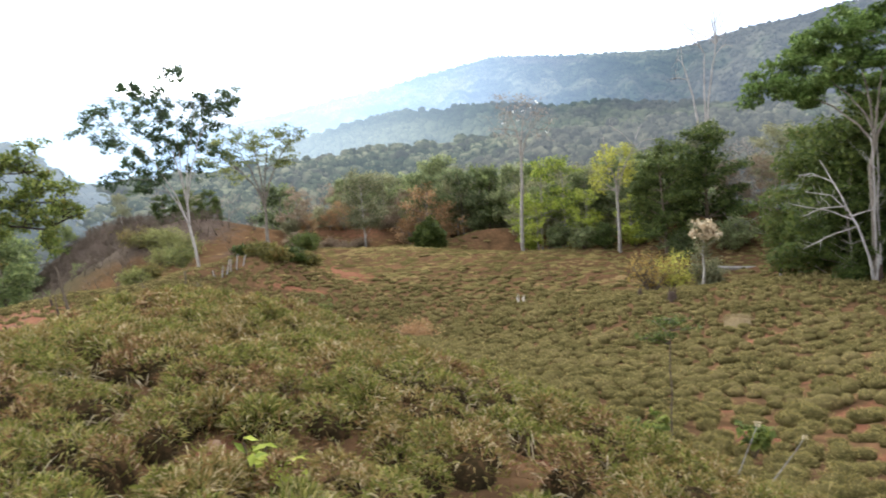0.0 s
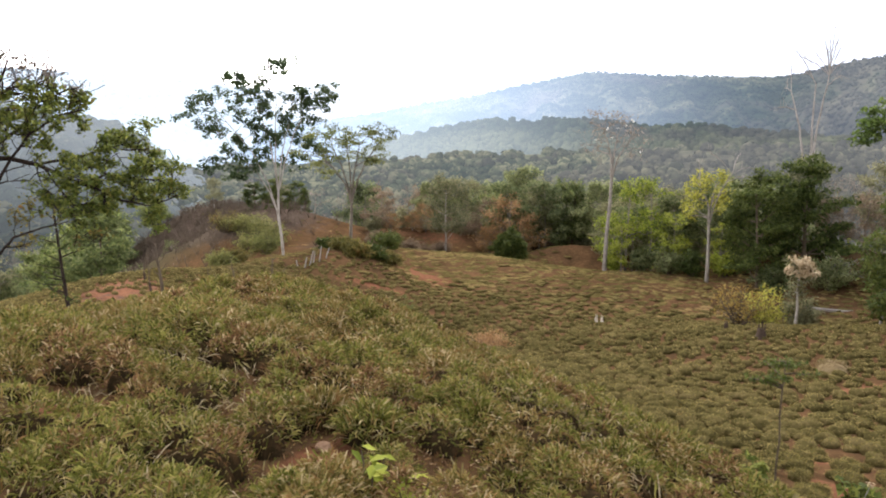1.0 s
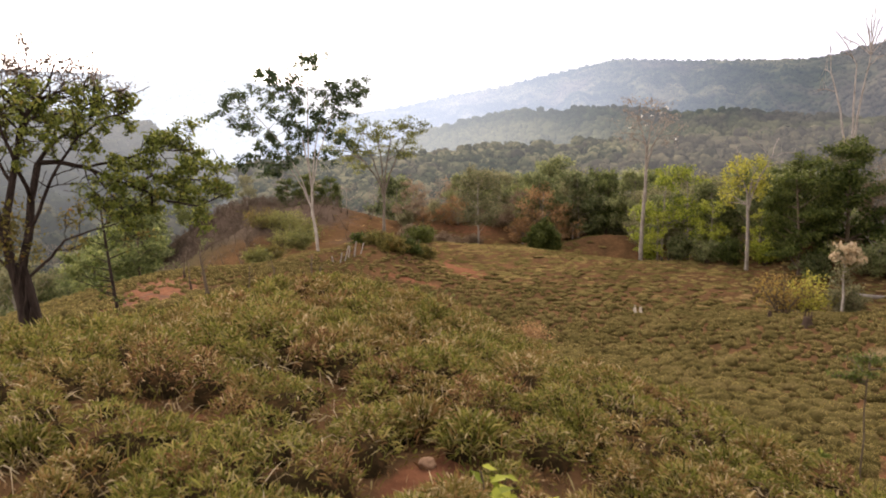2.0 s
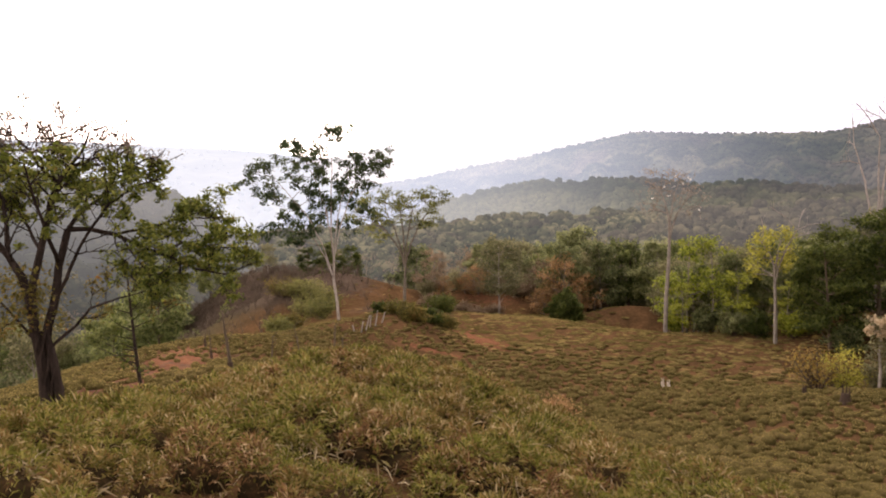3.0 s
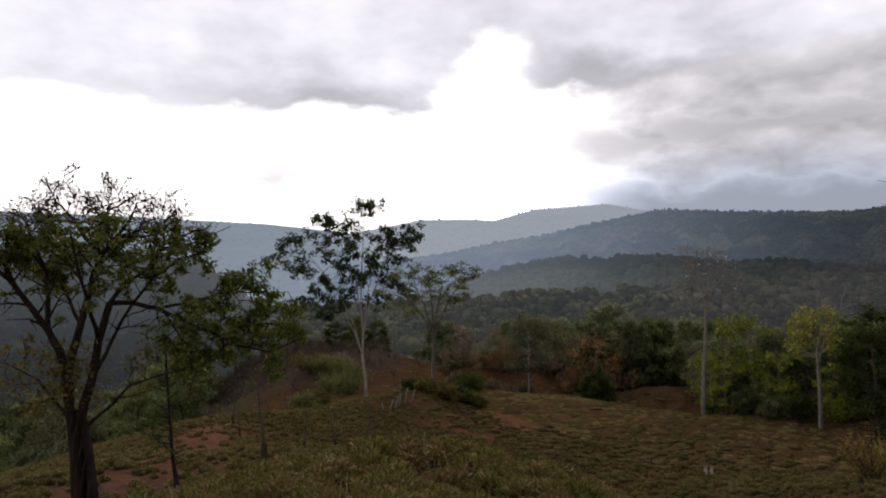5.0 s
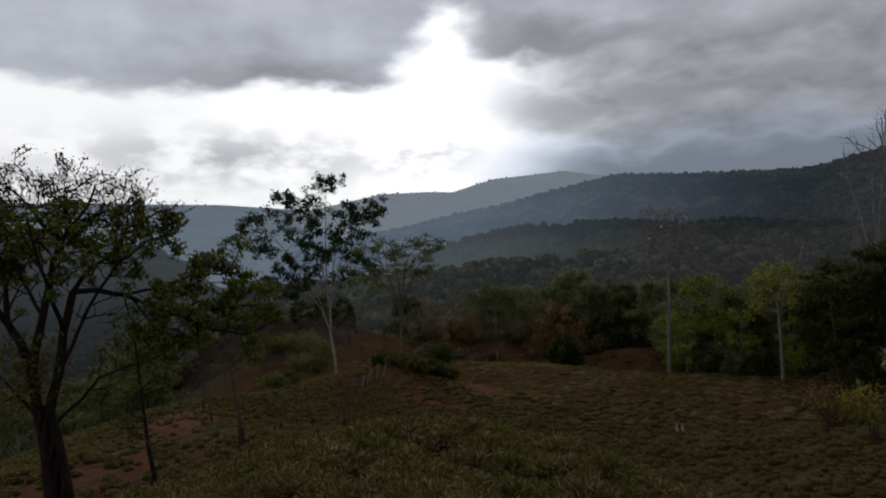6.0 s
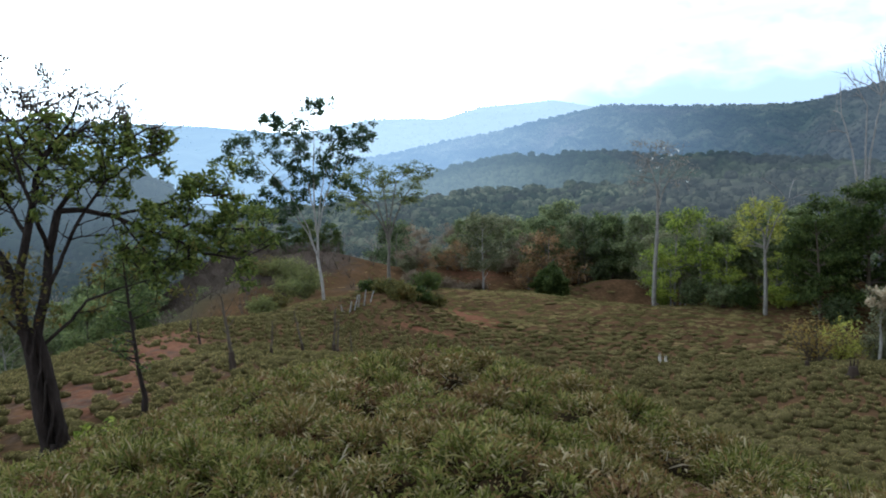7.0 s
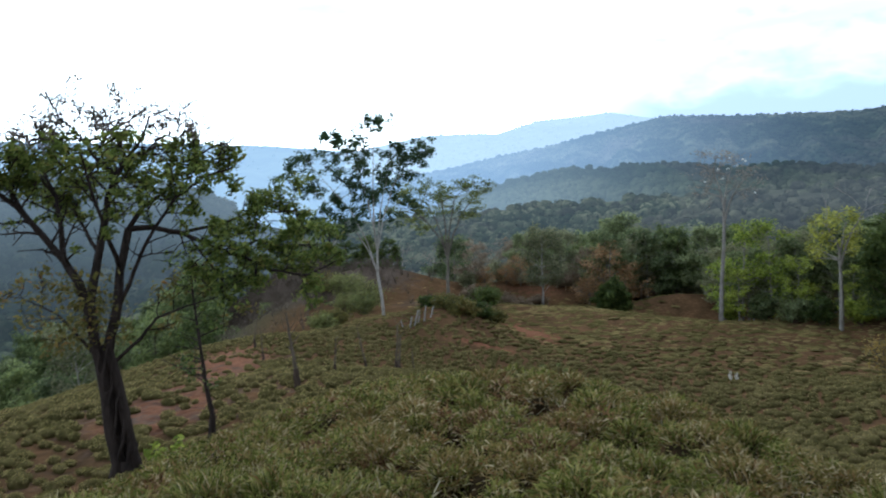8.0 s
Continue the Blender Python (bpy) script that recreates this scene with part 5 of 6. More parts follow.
    copies(under, spots[0])
    copies(brown, spots[1])
    for ob, spots in zip((mid, olive, rust, bare, green), (lists[k] for k in range(5))):
        copies(ob, spots)


def corner_tree():
    """The tall tree at the wood's corner, its leaves in broad drooping layers on long arms."""
    ends = [(-7.0, 12.0), (-6.3, 12.9), (-5.5, 13.7), (-4.2, 14.9), (-3.6, 13.9), (-3.0, 15.0), (-2.1, 14.4), (-1.6, 16.0), (-1.0, 15.2), (-4.8, 12.3), (-3.3, 12.5), (-1.8, 13.0), (-0.7, 13.4), (-5.5, 11.5),
            (-2.6, 11.6), (0.5, 16.4), (1.6, 15.4), (2.6, 14.2), (3.8, 13.2), (4.6, 12.2), (2.0, 12.6), (0.6, 12.2), (-0.6, 17.0), (3.2, 11.4), (-1.2, 11.2), (-4.2, 11.3)]
    mains = [(-3.8, 12.6), (-2.2, 14.0), (0.0, 15.0), (2.2, 13.4), (-5.4, 11.9)]
    limb_tree("tree", 26.0, 44.0, "tall pale-trunked tree with fresh green leaves in drooping layers", 1.0, [(-0.6, -0.4), (-0.8, 3.5), (-1.1, 6.9), (-0.8, 8.8)], mains, ends,
              BARK_DUN, LEAF_FRESH, 70, 0.85, 0.3, 0.17, 0.5, group="trees of the wood corner", seed=61, twig_len=1.1, clump=5, flat=0.38, stout=0.5, thin=0.35, fine=0.12)


def right_tree():
    """The tall wood corner whose trunks stand close to the pasture."""
    corner_tree()
    tall = round_tree("tall leafy green tree with white trunk at the wood's corner", BARK_WHITE, LEAF_FRESH, 17.5, 10, 61, 60, 0.34, 0.16, 30, 0.26, group="trees of the wood corner", radius=1.1, flat=0.4)
    copies(tall, [(31.0, 41.5, 100, 0.95), (33, 47, 210, 1.0)])
    side = round_tree("green tree with brownish inner leaves at the wood's corner", BARK_GREY, LEAF_SHADE, 12, 8.0, 63, 36, 0.36, 0.04, 30, 0.2, group="trees of the wood corner", radius=1.1)
    copies(side, [(26.3, 49.0, 0, 0.95), (29.5, 51, 140, 1.08), (36, 58, 60, 1.1), (29.8, 46.5, 200, 0.9), (33, 44, 320, 0.95), (27.2, 55.5, 260, 1.02), (31.0, 60.5, 30, 1.0), (25.2, 46.2, 80, 0.55)])
    rng = np.random.default_rng(65)
    for k, (x, y, tallness, lean) in enumerate(((25.3, 43.8, 9.0, -0.6), (26.6, 43.2, 8.5, 0.3), (24.9, 43.2, 2.4, 0.1), (25.8, 44.4, 10.5, -0.5))):
        snag(x, y, tallness, lean, 0.09, "bare white dead stem before the tall trees", 70 + k, DEADWOOD, 0.1, "white dead stems")
    t = thing("dead_tree", 24.9, 43.6, hz(24.9, 43.6) - 0.1, "leaning white dead tree with bare forked branches", "dead tree")
    p = plane(24.9, 43.6)
    line = through_points(rng, [p(0.1, 0), p(-0.25, 1.7), p(-0.9, 3.6), p(-1.9, 5.6), p(-3.0, 7.6)], 0.10, 0.035, 4, 0.03)
    part("trunk", make_mesh("trunk", *joined(tubes([line], 8)), DEADWOOD, True), t)
    for a, b, c in (((-0.9, 3.6), (-2.4, 3.0), (-3.6, 2.4)), ((-1.0, 3.9), (-2.6, 4.5), (-4.6, 5.0)), ((-1.3, 4.4), (-2.4, 5.4), (-3.9, 5.6)), ((-1.2, 4.2), (-0.2, 4.6), (0.3, 5.6)), ((-1.5, 4.8), (-2.8, 4.7), (-3.8, 4.3)), ((-2.2, 6.2), (-3.4, 6.8), (-4.2, 6.7))):
        bough = through_points(rng, [p(*a), p(b[0], b[1], rng.normal(0, 0.4)), p(c[0], c[1], rng.normal(0, 0.7))], 0.05, 0.02, 4, 0.05)
        part("limb", make_mesh("limb", *joined(tubes([bough], 6), tubes(sprout(rng, bough, 6, 0.3, 1.0, 0.9, 0.6, 0.1, 0.6, 3), 4)), DEADWOOD, True), t)


def pasture_things():
    # withered tree in the hollow
    rng = np.random.default_rng(81)
    x, y = 18.4, 54.2
    t = thing("withered_tree", x, y, hz(x, y) - 0.05, "small pale-trunked tree topped with withered beige leaves", "tree")
    p = plane(x, y)
    line = through_points(rng, [p(0, 0), p(0.05, 1.5), p(-0.05, 3.0), p(0.1, 4.2)], 0.12, 0.05, 4, 0.02)
    lb = sprout(rng, line, 10, 0.45, 1.0, 1.1, 0.7, 0.35, 0.5)
    part("trunk", make_mesh("trunk", *joined(tubes([line], 8)), BARK_WHITE, True), t)
    part("branchwork", make_mesh("branchwork", *joined(tubes(lb, 5)), BARK_WHITE, True), t)
    part("green_leaves", make_mesh("green_leaves", *leaves(rng, tips(lb, 0.4, 3), 30, 0.45, 0.22), LEAF_OLIVE), t)
    top = np.array([p(u, v, w) for u, v, w in zip(rng.normal(0.3, 0.55, 22), rng.uniform(3.9, 5.1, 22), rng.normal(0, 0.4, 22))])
    part("withered_leaves", make_mesh("withered_leaves", *leaves(rng, top, 26, 0.34, 0.3, 0.8, 0.7), LEAF_DRY), t, "hanging dead beige leaves")

    shrub(15.6, 57.8, "loose yellow and orange shrub on the pasture", LEAF_GOLD, 3.3, 4.6, 83, 15, 4, 0.22)
    shrub(17.6, 59.0, "loose yellow-green shrub on the pasture", LEAF_YELLOW, 2.9, 4.4, 84, 13, 6, 0.24)
    shrub(19.6, 56.5, "low green shrub beside the withered tree", LEAF_OLIVE, 2.2, 2.6, 85, 10, 14, 0.2)
    shrub(-2.9, 99.5, "round dark green bush on the crest", LEAF_DARK, 3.5, 4.2, 86, 20, 40, 0.34, "bush", solid=2)
    for k, (x, y, h, w) in enumerate(((9.6, 89, 2.2, 2.6), (12.5, 87, 2.6, 3.2), (15.0, 83.5, 2.4, 3.0), (17, 81.5, 2.6, 3.0), (20, 80, 2.4, 3.0), (22.5, 73, 2.4, 3.2), (27.5, 72, 2.8, 4.0), (31, 70, 3.0, 4.2))):
        shrub(x, y, "green undergrowth shrub along the wood edge", (LEAF_LIME, LEAF_MID, LEAF_MID, LEAF_DARK)[k % 4], h, w, 90 + k, 11, 16, 0.26, "shrub", group="undergrowth of the wood edge")
    for k, (x, y, h, w) in enumerate(((-17.2, 67, 0.5, 3.0), (-15.4, 68.5, 0.55, 2.8), (-14.2, 70, 0.7, 2.6), (-19.2, 69, 0.55, 2.6), (-16.0, 66.2, 0.5, 2.4), (-17, 86, 1.6, 3.4))):
        shrub(x, y, "dry brownish scrub on the small knoll", (LEAF_AUTUMN, LEAF_SHADE)[k % 2], h, w, 110 + k, 14, 14, 0.24, "shrub", group="dry scrub")
    for k, (x, y, h, w) in enumerate(((-36, 94, 2.6, 5), (-38.5, 95, 2.2, 4.5), (-41, 96, 2.4, 4.5), (-33, 92, 2.2, 4), (-34.5, 88, 2.0, 4), (-30, 72, 1.4, 3.0), (-29, 66, 1.2, 2.6), (-31, 84, 2.0, 3.6))):
        shrub(x, y, "pale green scrub at the foot of the bare hill", (LEAF_SCRUB, LEAF_SCRUB, LEAF_AUTUMN)[k % 3], h, w, 130 + k, 12, 9, 0.24, "shrub", group="pale scrub")

    shrub(-2.7, 45.6, "low rust-brown dried clump of weeds on the slope", LEAF_EMBER, 0.6, 2.6, 140, 16, 9, 0.14)
    # a heap of dead branches at the wood's foot
    rng3 = np.random.default_rng(145)
    t = thing("brushwood_pile", 29.6, 74.5, hz(29.6, 74.5), "tangled grey heap of dead branches beside the wood", "brushwood")
    for k in range(22):
        a, q, w = rng3.uniform(0, math.pi), rng3.normal(0, 1.6), rng3.normal(0, 0.7)
        c = np.array([q, w, rng3.uniform(0.2, 1.8) * math.exp(-q * q / 4)])
        v = np.array([math.cos(a), math.sin(a) * 0.6, rng3.normal(0.1, 0.35)]) * rng3.uniform(0.9, 2.0)
        ln = wander(rng3, c - v, c + v, 0.085, 0.035, 5, 0.1)
        ln = [(p0 + np.array([0, 0, max(0.0, 0.03 - p0[2])]), r0) for p0, r0 in ln]
        part("branch", make_mesh("branch", *joined(tubes([ln] + sprout(rng3, ln, 3, 0.4, 1.0, 0.6, 0.6, 0.2, 0.5, 3), 5)), DEADWOOD, True), t)

    # dead stems on the near slope
    for k, (x, y, tall, lean, r) in enumerate(((-13.3, 24.8, 2.6, -0.25, 0.085), (-13.6, 29.0, 1.5, 0.06, 0.05), (-12.9, 30.5, 1.9, -0.3, 0.05), (-12.5, 33.5, 2.3, 0.1, 0.075),
                                               (-14.4, 40.5, 2.4, 0.05, 0.08), (-13.8, 41.2, 1.7, -0.1, 0.06), (-24.5, 44, 2.2, 0.2, 0.06), (-22, 40, 2.0, -0.1, 0.05))):
        snag(x, y, tall, lean, r, "slender dead sapling with a burnt foot", 150 + k, BARK_BROWN)
    for k, (x, y, tall, lean) in enumerate(((-19.35, 60.9, 1.0, 0.2), (-19.1, 61.5, 1.35, 0.35), (-18.85, 61.8, 1.2, 0.15), (-18.55, 62.6, 1.4, 0.2), (-19.8, 60.6, 0.7, -0.15), (-18.2, 63.4, 1.0, 0.3))):
        rng2 = np.random.default_rng(170 + k)
        t = thing("fence_stake", x, y, hz(x, y) - 0.1, "short pale weathered fence stake leaning on the knoll", "stake", "old fence stakes")
        p = plane(x, y)
        ln = through_points(rng2, [p(0, 0), p(lean * 0.5, tall * 0.5), p(lean, tall)], 0.065, 0.05, 2, 0.03)
        part("stake", make_mesh("stake", *joined(tubes([ln, [(ln[-1][0], 0.05), (ln[-1][0] + np.array([0, 0, 0.05]), 0.01)]], 7)), DEADWOOD, True), t)

    # stumps
    for k, (x, y, tall, r, wood, label) in enumerate(((13.5, 45.7, 1.15, 0.3, CHARRED, "charred broken tree stump in the pasture"), (12.9, 51.2, 0.85, 0.16, CHARRED, "small dark broken stump in the pasture"),
                                                      (5.0, 59.0, 0.8, 0.14, SPLITWOOD, "pale split stump in the pasture"), (5.45, 59.1, 0.75, 0.12, SPLITWOOD, "pale split stump in the pasture"))):
        rng2 = np.random.default_rng(180 + k)
        t = thing("tree_stump", x, y, hz(x, y) - 0.08, label, "stump", "stumps in the pasture")
        a = through_points(rng2, [np.array([0, 0, 0]), np.array([0.03, 0, tall * 0.3]), np.array([-0.04, 0, tall * 0.62])], r * 1.3, r * 0.7, 3, 0.05)
        a.append((a[-1][0] + np.array([0.03, 0, 0.05]), 0.02))
        sp = []
        for q in range(6):
            c, w = math.cos(q * 1.05 + k), math.sin(q * 1.05 + k)
            sp.append(through_points(rng2, [np.array([c * r * 0.55, w * r * 0.55, tall * 0.3]), np.array([c * r * 0.6, w * r * 0.6, tall * 0.55]), np.array([c * r * 0.75, w * r * 0.6, tall * rng2.uniform(0.62, 1.1)])], r * 0.36, r * 0.06, 2, 0.04))
        feet = [through_points(rng2, [np.array([math.cos(q) * r * 0.6, math.sin(q) * r * 0.6, tall * 0.25]), np.array([math.cos(q) * r * 1.9, math.sin(q) * r * 1.9, -0.02])], r * 0.4, r * 0.2, 2) for q in (0.3, 2.2, 4.1, 5.3)]
        part("stump", make_mesh("stump", *joined(tubes([a], 9), tubes(sp + feet, 6)), wood, True), t)

    # log and post by the wood corner
    t = thing("fallen_log", 25.5, 66.5, hz(25.5, 66.5) + 0.25, "grey fallen log lying on the grass", "log")
    part("log", make_mesh("log", *joined(tubes([through_points(np.random.default_rng(191), [np.array([-2.0, 0.2, 0.1]), np.array([0, 0, 0]), np.array([1.9, -0.1, -0.05])], 0.2, 0.13, 4, 0.02)], 9)), DEADWOOD, True), t)
    t = thing("fence_post", 25.2, 56.6, hz(25.2, 56.6) - 0.1, "pale upright fence post before the wood corner", "post")
    part("post", make_mesh("post", *joined(tubes([through_points(np.random.default_rng(192), [np.array([0, 0, 0]), np.array([0.02, 0, 1.2]), np.array([0, 0, 2.3])], 0.12, 0.10, 3, 0.02)], 8)), DEADWOOD, True), t)


def near_plants():
    rng = np.random.default_rng(201)

    def weed(x, y, label, stems, tall, size, mat, seed, name="broadleaf_weed", each=5):
        r = np.random.default_rng(seed)
        t = thing(name, x, y, hz(x, y) - 0.01, label, "plant")
        st = []
        for k in range(stems):
            a = 2.4 * k + r.normal(0, 0.4)
            e = np.array([math.cos(a) * tall * 0.35, math.sin(a) * tall * 0.35, tall * r.uniform(0.7, 1.05)])
            st.append(wander(r, (0, 0, 0), e, 0.008, 0.004, 4, 0.08))
        for q in st:
            part("stem", make_mesh("stem", *joined(tubes([q], 5)), BARK_BROWN, True), t)
        part("foliage", make_mesh("foliage", *leaves(r, tips(st, 0.55, 3), each, size * 0.7, size, 0.6, 0.2), mat), t)
        return t
    weed(-1.32, 3.62, "bright yellow-green broadleaf weed in the grass", 4, 0.28, 0.095, LEAF_LIME, 203, each=2)
    weed(-1.08, 3.45, "bright yellow-green broadleaf weed in the grass", 3, 0.22, 0.09, LEAF_LIME, 204, each=2)
    weed(-1.6, 3.1, "small yellow-green weed in the grass", 1, 0.2, 0.07, LEAF_LIME, 205, each=1)
    weed(-11.9, 15.4, "yellow-green weed at the foot of the big tree", 6, 0.8, 0.16, LEAF_LIME, 206, each=8)
    weed(5.4, 13.6, "leafy green weed on the red slope", 6, 0.7, 0.2, LEAF_BIG, 207, each=8)
    weed(2.9, 11.8, "leafy green weed below the knoll", 6, 0.7, 0.18, LEAF_BIG, 208, each=8)
    r = np.random.default_rng(209)
    x, y = 2.65, 9.7
    t = thing("sapling", x, y, hz(x, y) - 0.05, "spindly sapling with a thin flat crown below the knoll", "tree")
    tall = -1.07 - hz(x, y)
    line = wander(r, (0, 0, 0), (0.02, 0, tall), 0.014, 0.008, 7, 0.05)
    tw = sprout(r, line, 12, 0.84, 1.0, 0.36, 0.85, 0.1, 0.6, 3)
    part("trunk", make_mesh("trunk", *joined(tubes([line], 6)), BARK_BROWN, True), t)
    part("branchwork", make_mesh("branchwork", *joined(tubes(tw, 4)), BARK_BROWN, True), t)
    part("crown", make_mesh("crown", *leaves(r, tips(tw, 0.45, 3), 15, 0.10, 0.055, 0.5), LEAF_SHADE), t)
    for k, (x, y, tall, lean) in enumerate(((3.5, 9.9, 1.0, 0.5), (4.4, 10.8, 0.8, 0.7))):
        r = np.random.default_rng(211 + k)
        t = thing("dry_stalk", x, y, hz(x, y) - 0.03, "pale dry stalk leaning over the slope", "plant", "dry stalks")
        part("stalk", make_mesh("stalk", *joined(tubes([wander(r, (0, 0, 0), (lean, 0.2, tall), 0.012, 0.006, 5, 0.03)], 5)), DEADWOOD, True), t)
        part("seed_head", make_mesh("seed_head", *leaves(r, np.array([[lean, 0.2, tall]]), 14, 0.06, 0.05), LEAF_DRY), t)
    weed(-5.3, 27.3, "tall yellow-green leafy weed behind the knoll", 9, 1.35, 0.14, LEAF_SCRUB, 215, each=9)
    # the rock in the grass
    bm = bmesh.new()
    bmesh.ops.create_icosphere(bm, subdivisions=3, radius=1.0)
    for v in bm.verts:
        n = noise.noise(v.co * 1.3) * 0.3 + noise.noise(v.co * 4) * 0.08
        v.co = Vector((v.co.x * 0.05, v.co.y * 0.042, v.co.z * 0.036)) * (1 + n)
    me = bpy.data.meshes.new("rock")
    bm.to_mesh(me)
    bm.free()
    me.materials.append(ROCK)
    ob = tagged(new("rock", me), "small reddish rock lying in the grass", "rock")
    ob.matrix_basis = pose(-1.73, 4.27, hz(-1.73, 4.27) + 0.02, 0, 0, 30)


# ---------------- far woods and ranges ----------------
def crowns(rng, x, y, z, r, tall, each):
    """Many tree crowns: an uneven dome each, with loose leaf masses standing off it."""
    n, sides = len(x), 7
    ring = np.linspace(0, 2 * math.pi, sides, endpoint=False)
    turn = rng.uniform(0, 6.3, n)[:, None]
    loops = []
    for k, up in ((0.85, -0.7), (1.0, 0.1), (0.62, 0.72)):
        w = r[:, None] * k * rng.uniform(0.78, 1.18, (n, sides))
        loops.append(np.stack([x[:, None] + np.cos(ring + turn) * w, y[:, None] + np.sin(ring + turn) * w, (z + up * r * tall)[:, None] + r[:, None] * rng.normal(0, 0.10, (n, sides))], -1))
    dome = np.concatenate(loops + [np.stack([x, y, z + tall * r], -1)[:, None]], 1)
    i, j = np.arange(n)[:, None, None] * (3 * sides + 1), np.arange(sides)[None, :, None]
    nx = (j + 1) % sides
    quads = np.concatenate([(i + np.concatenate([a + j, a + nx, a + sides + nx, a + sides + j], -1)).reshape(-1, 4) for a in (0, sides)])
    caps = (i + np.concatenate([2 * sides + j, 2 * sides + nx, np.full_like(j, 3 * sides)], -1)).reshape(-1, 3)
    k = np.repeat(np.arange(n), each)
    d = rng.normal(0, 1, (len(k), 3))
    d[:, 2] = np.abs(d[:, 2]) * 1.1 - 0.25
    d /= np.linalg.norm(d, axis=1)[:, None]
    c = np.stack([x, y, z], -1)[k] + d * np.stack([r, r, r * tall], -1)[k] * rng.uniform(0.85, 1.1, len(k))[:, None]
    a = np.cross(d, rng.normal(0, 1, (len(k), 3)))
    a /= np.linalg.norm(a, axis=1)[:, None] + 1e-9
    b = np.cross(d, a) + d * rng.normal(0, 0.3, (len(k), 1))
    s = (r[k] * rng.uniform(0.14, 0.32, len(k)))[:, None]
    v = np.stack([c - a * s, c - b * s * 0.8 + d * s * 0.15, c + a * s * 1.1, c + b * s * 0.9 - d * s * 0.1], 1)
    i = np.arange(len(k))[:, None] * 4
    m = dome.size // 3
    return np.concatenate([dome.reshape(-1, 3), v.reshape(-1, 3)]), [np.concatenate([caps, m + i + [0, 1, 2], m + i + [0, 2, 3]]), quads]


def hill_range(name, label, front, ridge, foot, profile, mat, count, size, seed, rough=0.06, spread=1.0, each=30):
    """A wooded rise: its crest follows (azimuth, elevation) as seen from the pasture's knoll."""
    rng = np.random.default_rng(seed)
    a = np.linspace(profile[0][0], profile[-1][0], 240)
    e = np.interp(a, [p[0] for p in profile], [p[1] for p in profile])
    crest = 1.5 + ridge * np.tan(np.radians(e))
    s = np.linspace(0, 1.25, 46)
    A, S = np.meshgrid(np.radians(a), s, indexing="ij")

    def at(az, t):
        c = np.interp(az, np.radians(a), crest)
        up = np.where(t <= 1, t ** 1.15, 1 - (t - 1) * 1.4)
        d = front + (ridge - front) * t
        g = np.sin(az * 60 + 3 * np.sin(t * 5 + seed)) * np.sin(t * 7 + az * 25) + 0.6 * np.sin(az * 140 + t * 9)
        z = foot + (c - foot) * up + rough * (c - foot) * g * np.clip(1 - t, 0, 1) * np.clip(t * 5, 0, 1)
        return d * np.sin(az) - 2, d * np.cos(az) + 3, z
    x, y, z = at(A, S)
    k = len(s)
    i, j = np.meshgrid(np.arange(len(a) - 1), np.arange(k - 1), indexing="ij")
    q = np.stack([i * k + j, (i + 1) * k + j, (i + 1) * k + j + 1, i * k + j + 1], -1).reshape(-1, 4)
    base = tagged(new(name, make_mesh(name, np.stack([x, y, z], -1).reshape(-1, 3), q, mat, True)), label, "hill", kind="structure")
    az = np.radians(rng.uniform(profile[0][0], profile[-1][0], count))
    t = rng.random(count) ** spread * 1.02
    cx, cy, cz = at(az, t)
    r = size * rng.uniform(0.55, 1.35, count)
    v, f = crowns(rng, cx, cy, cz + r * 0.25, r, 0.85, each)
    tagged(new("far_woods", make_mesh("far_woods", v, f, mat, True)), "hazy tree crowns covering the " + label, "woods", kind="stuff")
    return base


def brown_scrub():
    """Leafless brush over the bare hill and the mound."""
    rng = np.random.default_rng(77)
    x, y = np.concatenate([rng.normal(-66, 13, 1500), rng.normal(-46, 9, 260)]), np.concatenate([rng.normal(146, 12, 1500), rng.normal(102, 8, 260)])
    z = height(x, y)
    lines = []
    for a, b, c in zip(x, y, z):
        for _ in range(4):
            e = np.array([a, b, c]) + np.array([rng.normal(0, 0.5), rng.normal(0, 0.5), rng.uniform(0.6, 1.9)])
            lines.append([(np.array([a, b, c - 0.1]), 0.05), (e, 0.015)])
    v, f = tubes(lines, 3)
    tagged(new("brown_brush", make_mesh("brown_brush", v, [f], BARK_BROWN)), "leafless brown brush on the bare hill", "brush", kind="stuff")
    v, f = leaves(rng, np.stack([x, y, z + 0.8], -1), 7, 0.9, 0.34)
    tagged(new("dry_brush_leaves", make_mesh("dry_brush_leaves", v, f, LEAF_BRUSH)), "sparse dry leaves on the brush of the bare hill", "brush", kind="stuff")


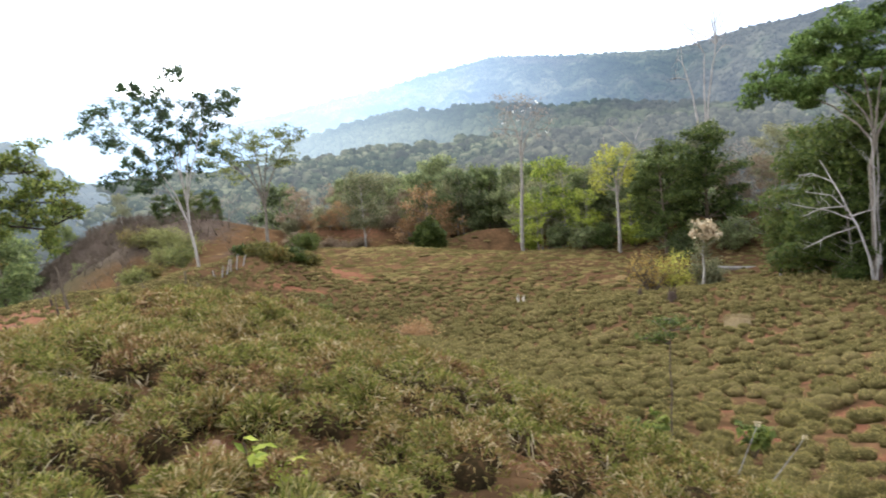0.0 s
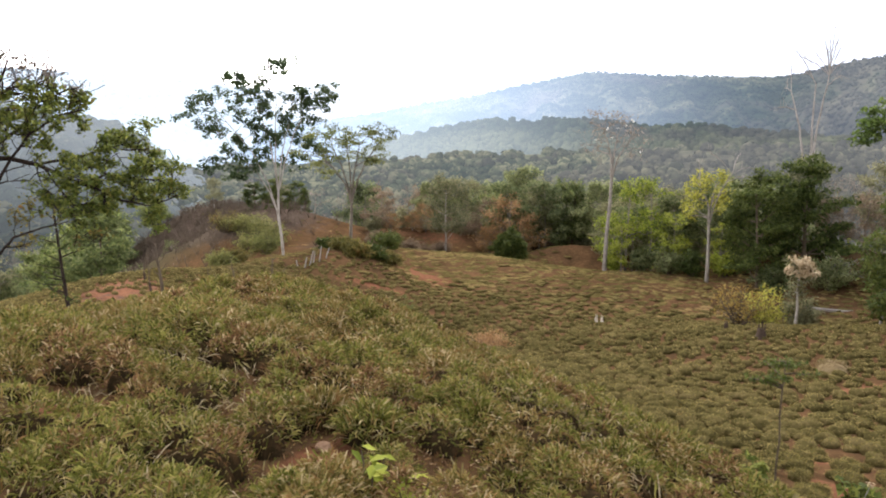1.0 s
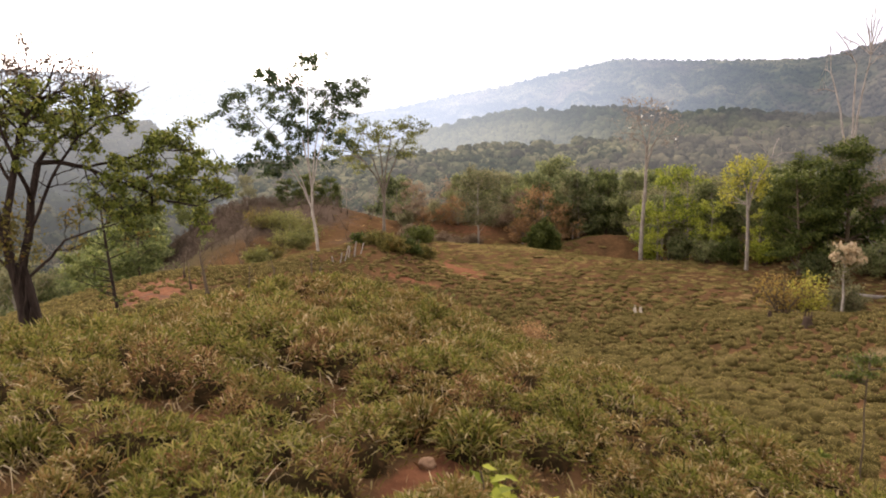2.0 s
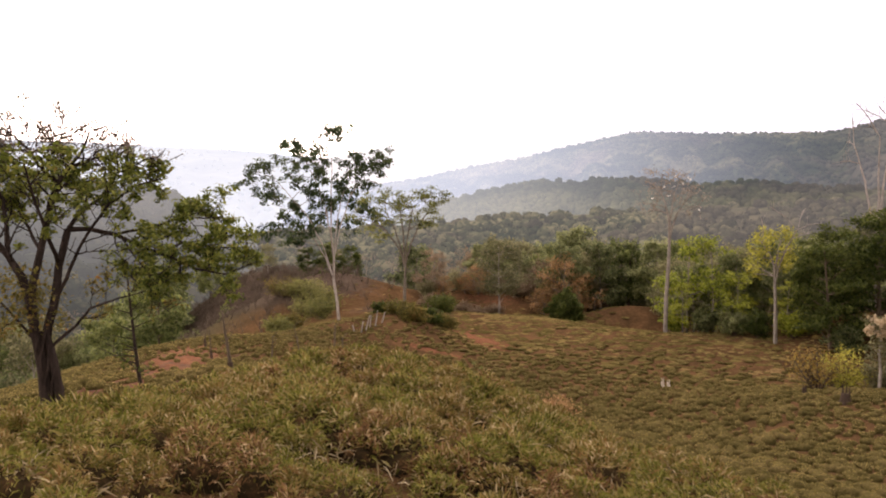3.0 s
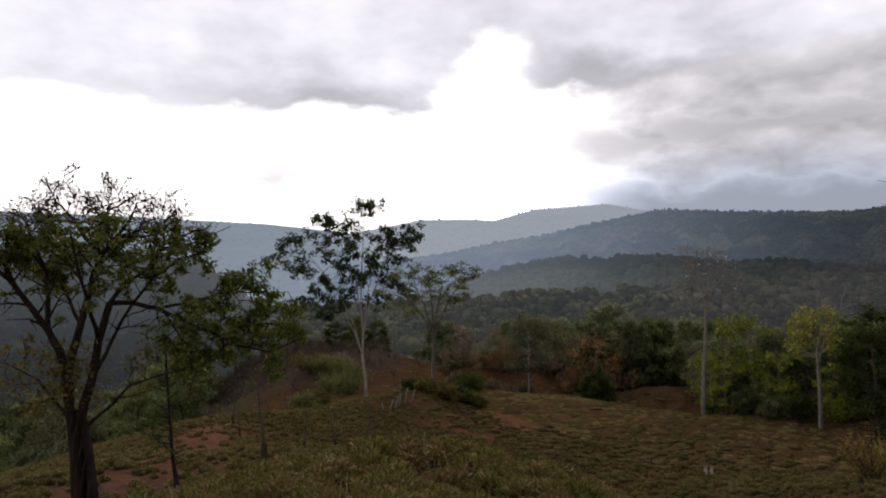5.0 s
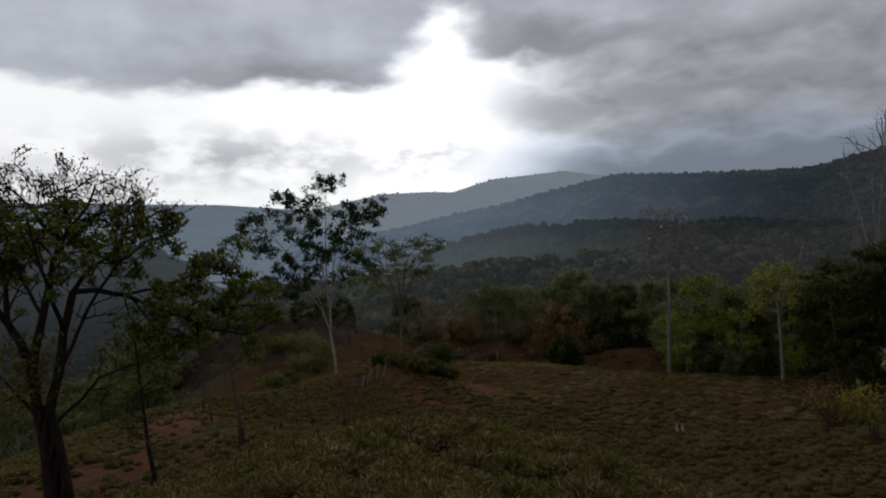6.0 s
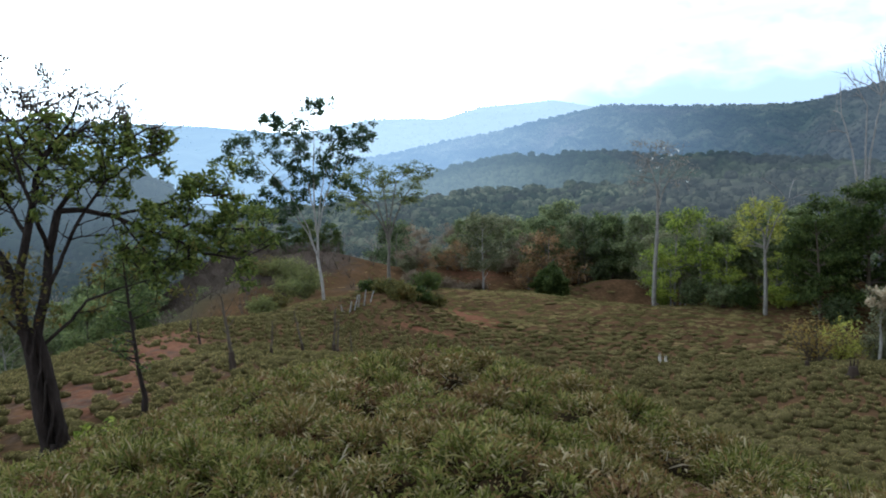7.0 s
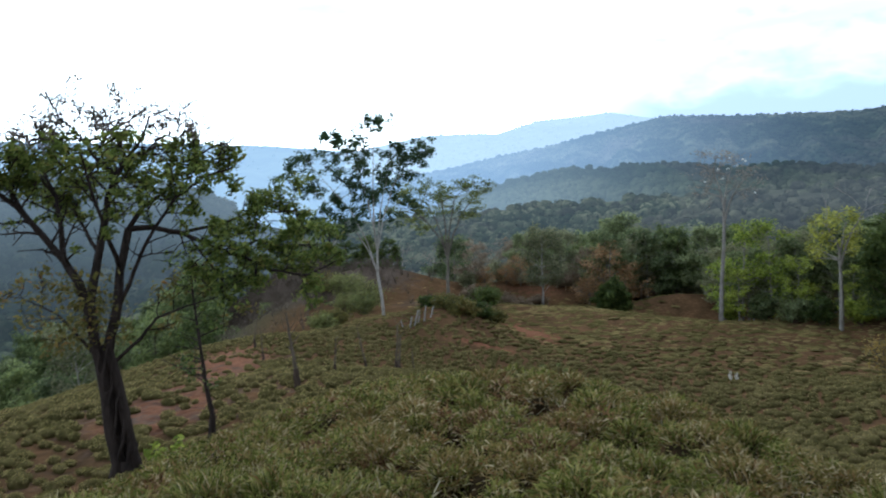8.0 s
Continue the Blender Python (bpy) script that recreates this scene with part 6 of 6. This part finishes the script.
brown_scrub()
wood_trees()
right_tree()
pasture_things()
near_plants()
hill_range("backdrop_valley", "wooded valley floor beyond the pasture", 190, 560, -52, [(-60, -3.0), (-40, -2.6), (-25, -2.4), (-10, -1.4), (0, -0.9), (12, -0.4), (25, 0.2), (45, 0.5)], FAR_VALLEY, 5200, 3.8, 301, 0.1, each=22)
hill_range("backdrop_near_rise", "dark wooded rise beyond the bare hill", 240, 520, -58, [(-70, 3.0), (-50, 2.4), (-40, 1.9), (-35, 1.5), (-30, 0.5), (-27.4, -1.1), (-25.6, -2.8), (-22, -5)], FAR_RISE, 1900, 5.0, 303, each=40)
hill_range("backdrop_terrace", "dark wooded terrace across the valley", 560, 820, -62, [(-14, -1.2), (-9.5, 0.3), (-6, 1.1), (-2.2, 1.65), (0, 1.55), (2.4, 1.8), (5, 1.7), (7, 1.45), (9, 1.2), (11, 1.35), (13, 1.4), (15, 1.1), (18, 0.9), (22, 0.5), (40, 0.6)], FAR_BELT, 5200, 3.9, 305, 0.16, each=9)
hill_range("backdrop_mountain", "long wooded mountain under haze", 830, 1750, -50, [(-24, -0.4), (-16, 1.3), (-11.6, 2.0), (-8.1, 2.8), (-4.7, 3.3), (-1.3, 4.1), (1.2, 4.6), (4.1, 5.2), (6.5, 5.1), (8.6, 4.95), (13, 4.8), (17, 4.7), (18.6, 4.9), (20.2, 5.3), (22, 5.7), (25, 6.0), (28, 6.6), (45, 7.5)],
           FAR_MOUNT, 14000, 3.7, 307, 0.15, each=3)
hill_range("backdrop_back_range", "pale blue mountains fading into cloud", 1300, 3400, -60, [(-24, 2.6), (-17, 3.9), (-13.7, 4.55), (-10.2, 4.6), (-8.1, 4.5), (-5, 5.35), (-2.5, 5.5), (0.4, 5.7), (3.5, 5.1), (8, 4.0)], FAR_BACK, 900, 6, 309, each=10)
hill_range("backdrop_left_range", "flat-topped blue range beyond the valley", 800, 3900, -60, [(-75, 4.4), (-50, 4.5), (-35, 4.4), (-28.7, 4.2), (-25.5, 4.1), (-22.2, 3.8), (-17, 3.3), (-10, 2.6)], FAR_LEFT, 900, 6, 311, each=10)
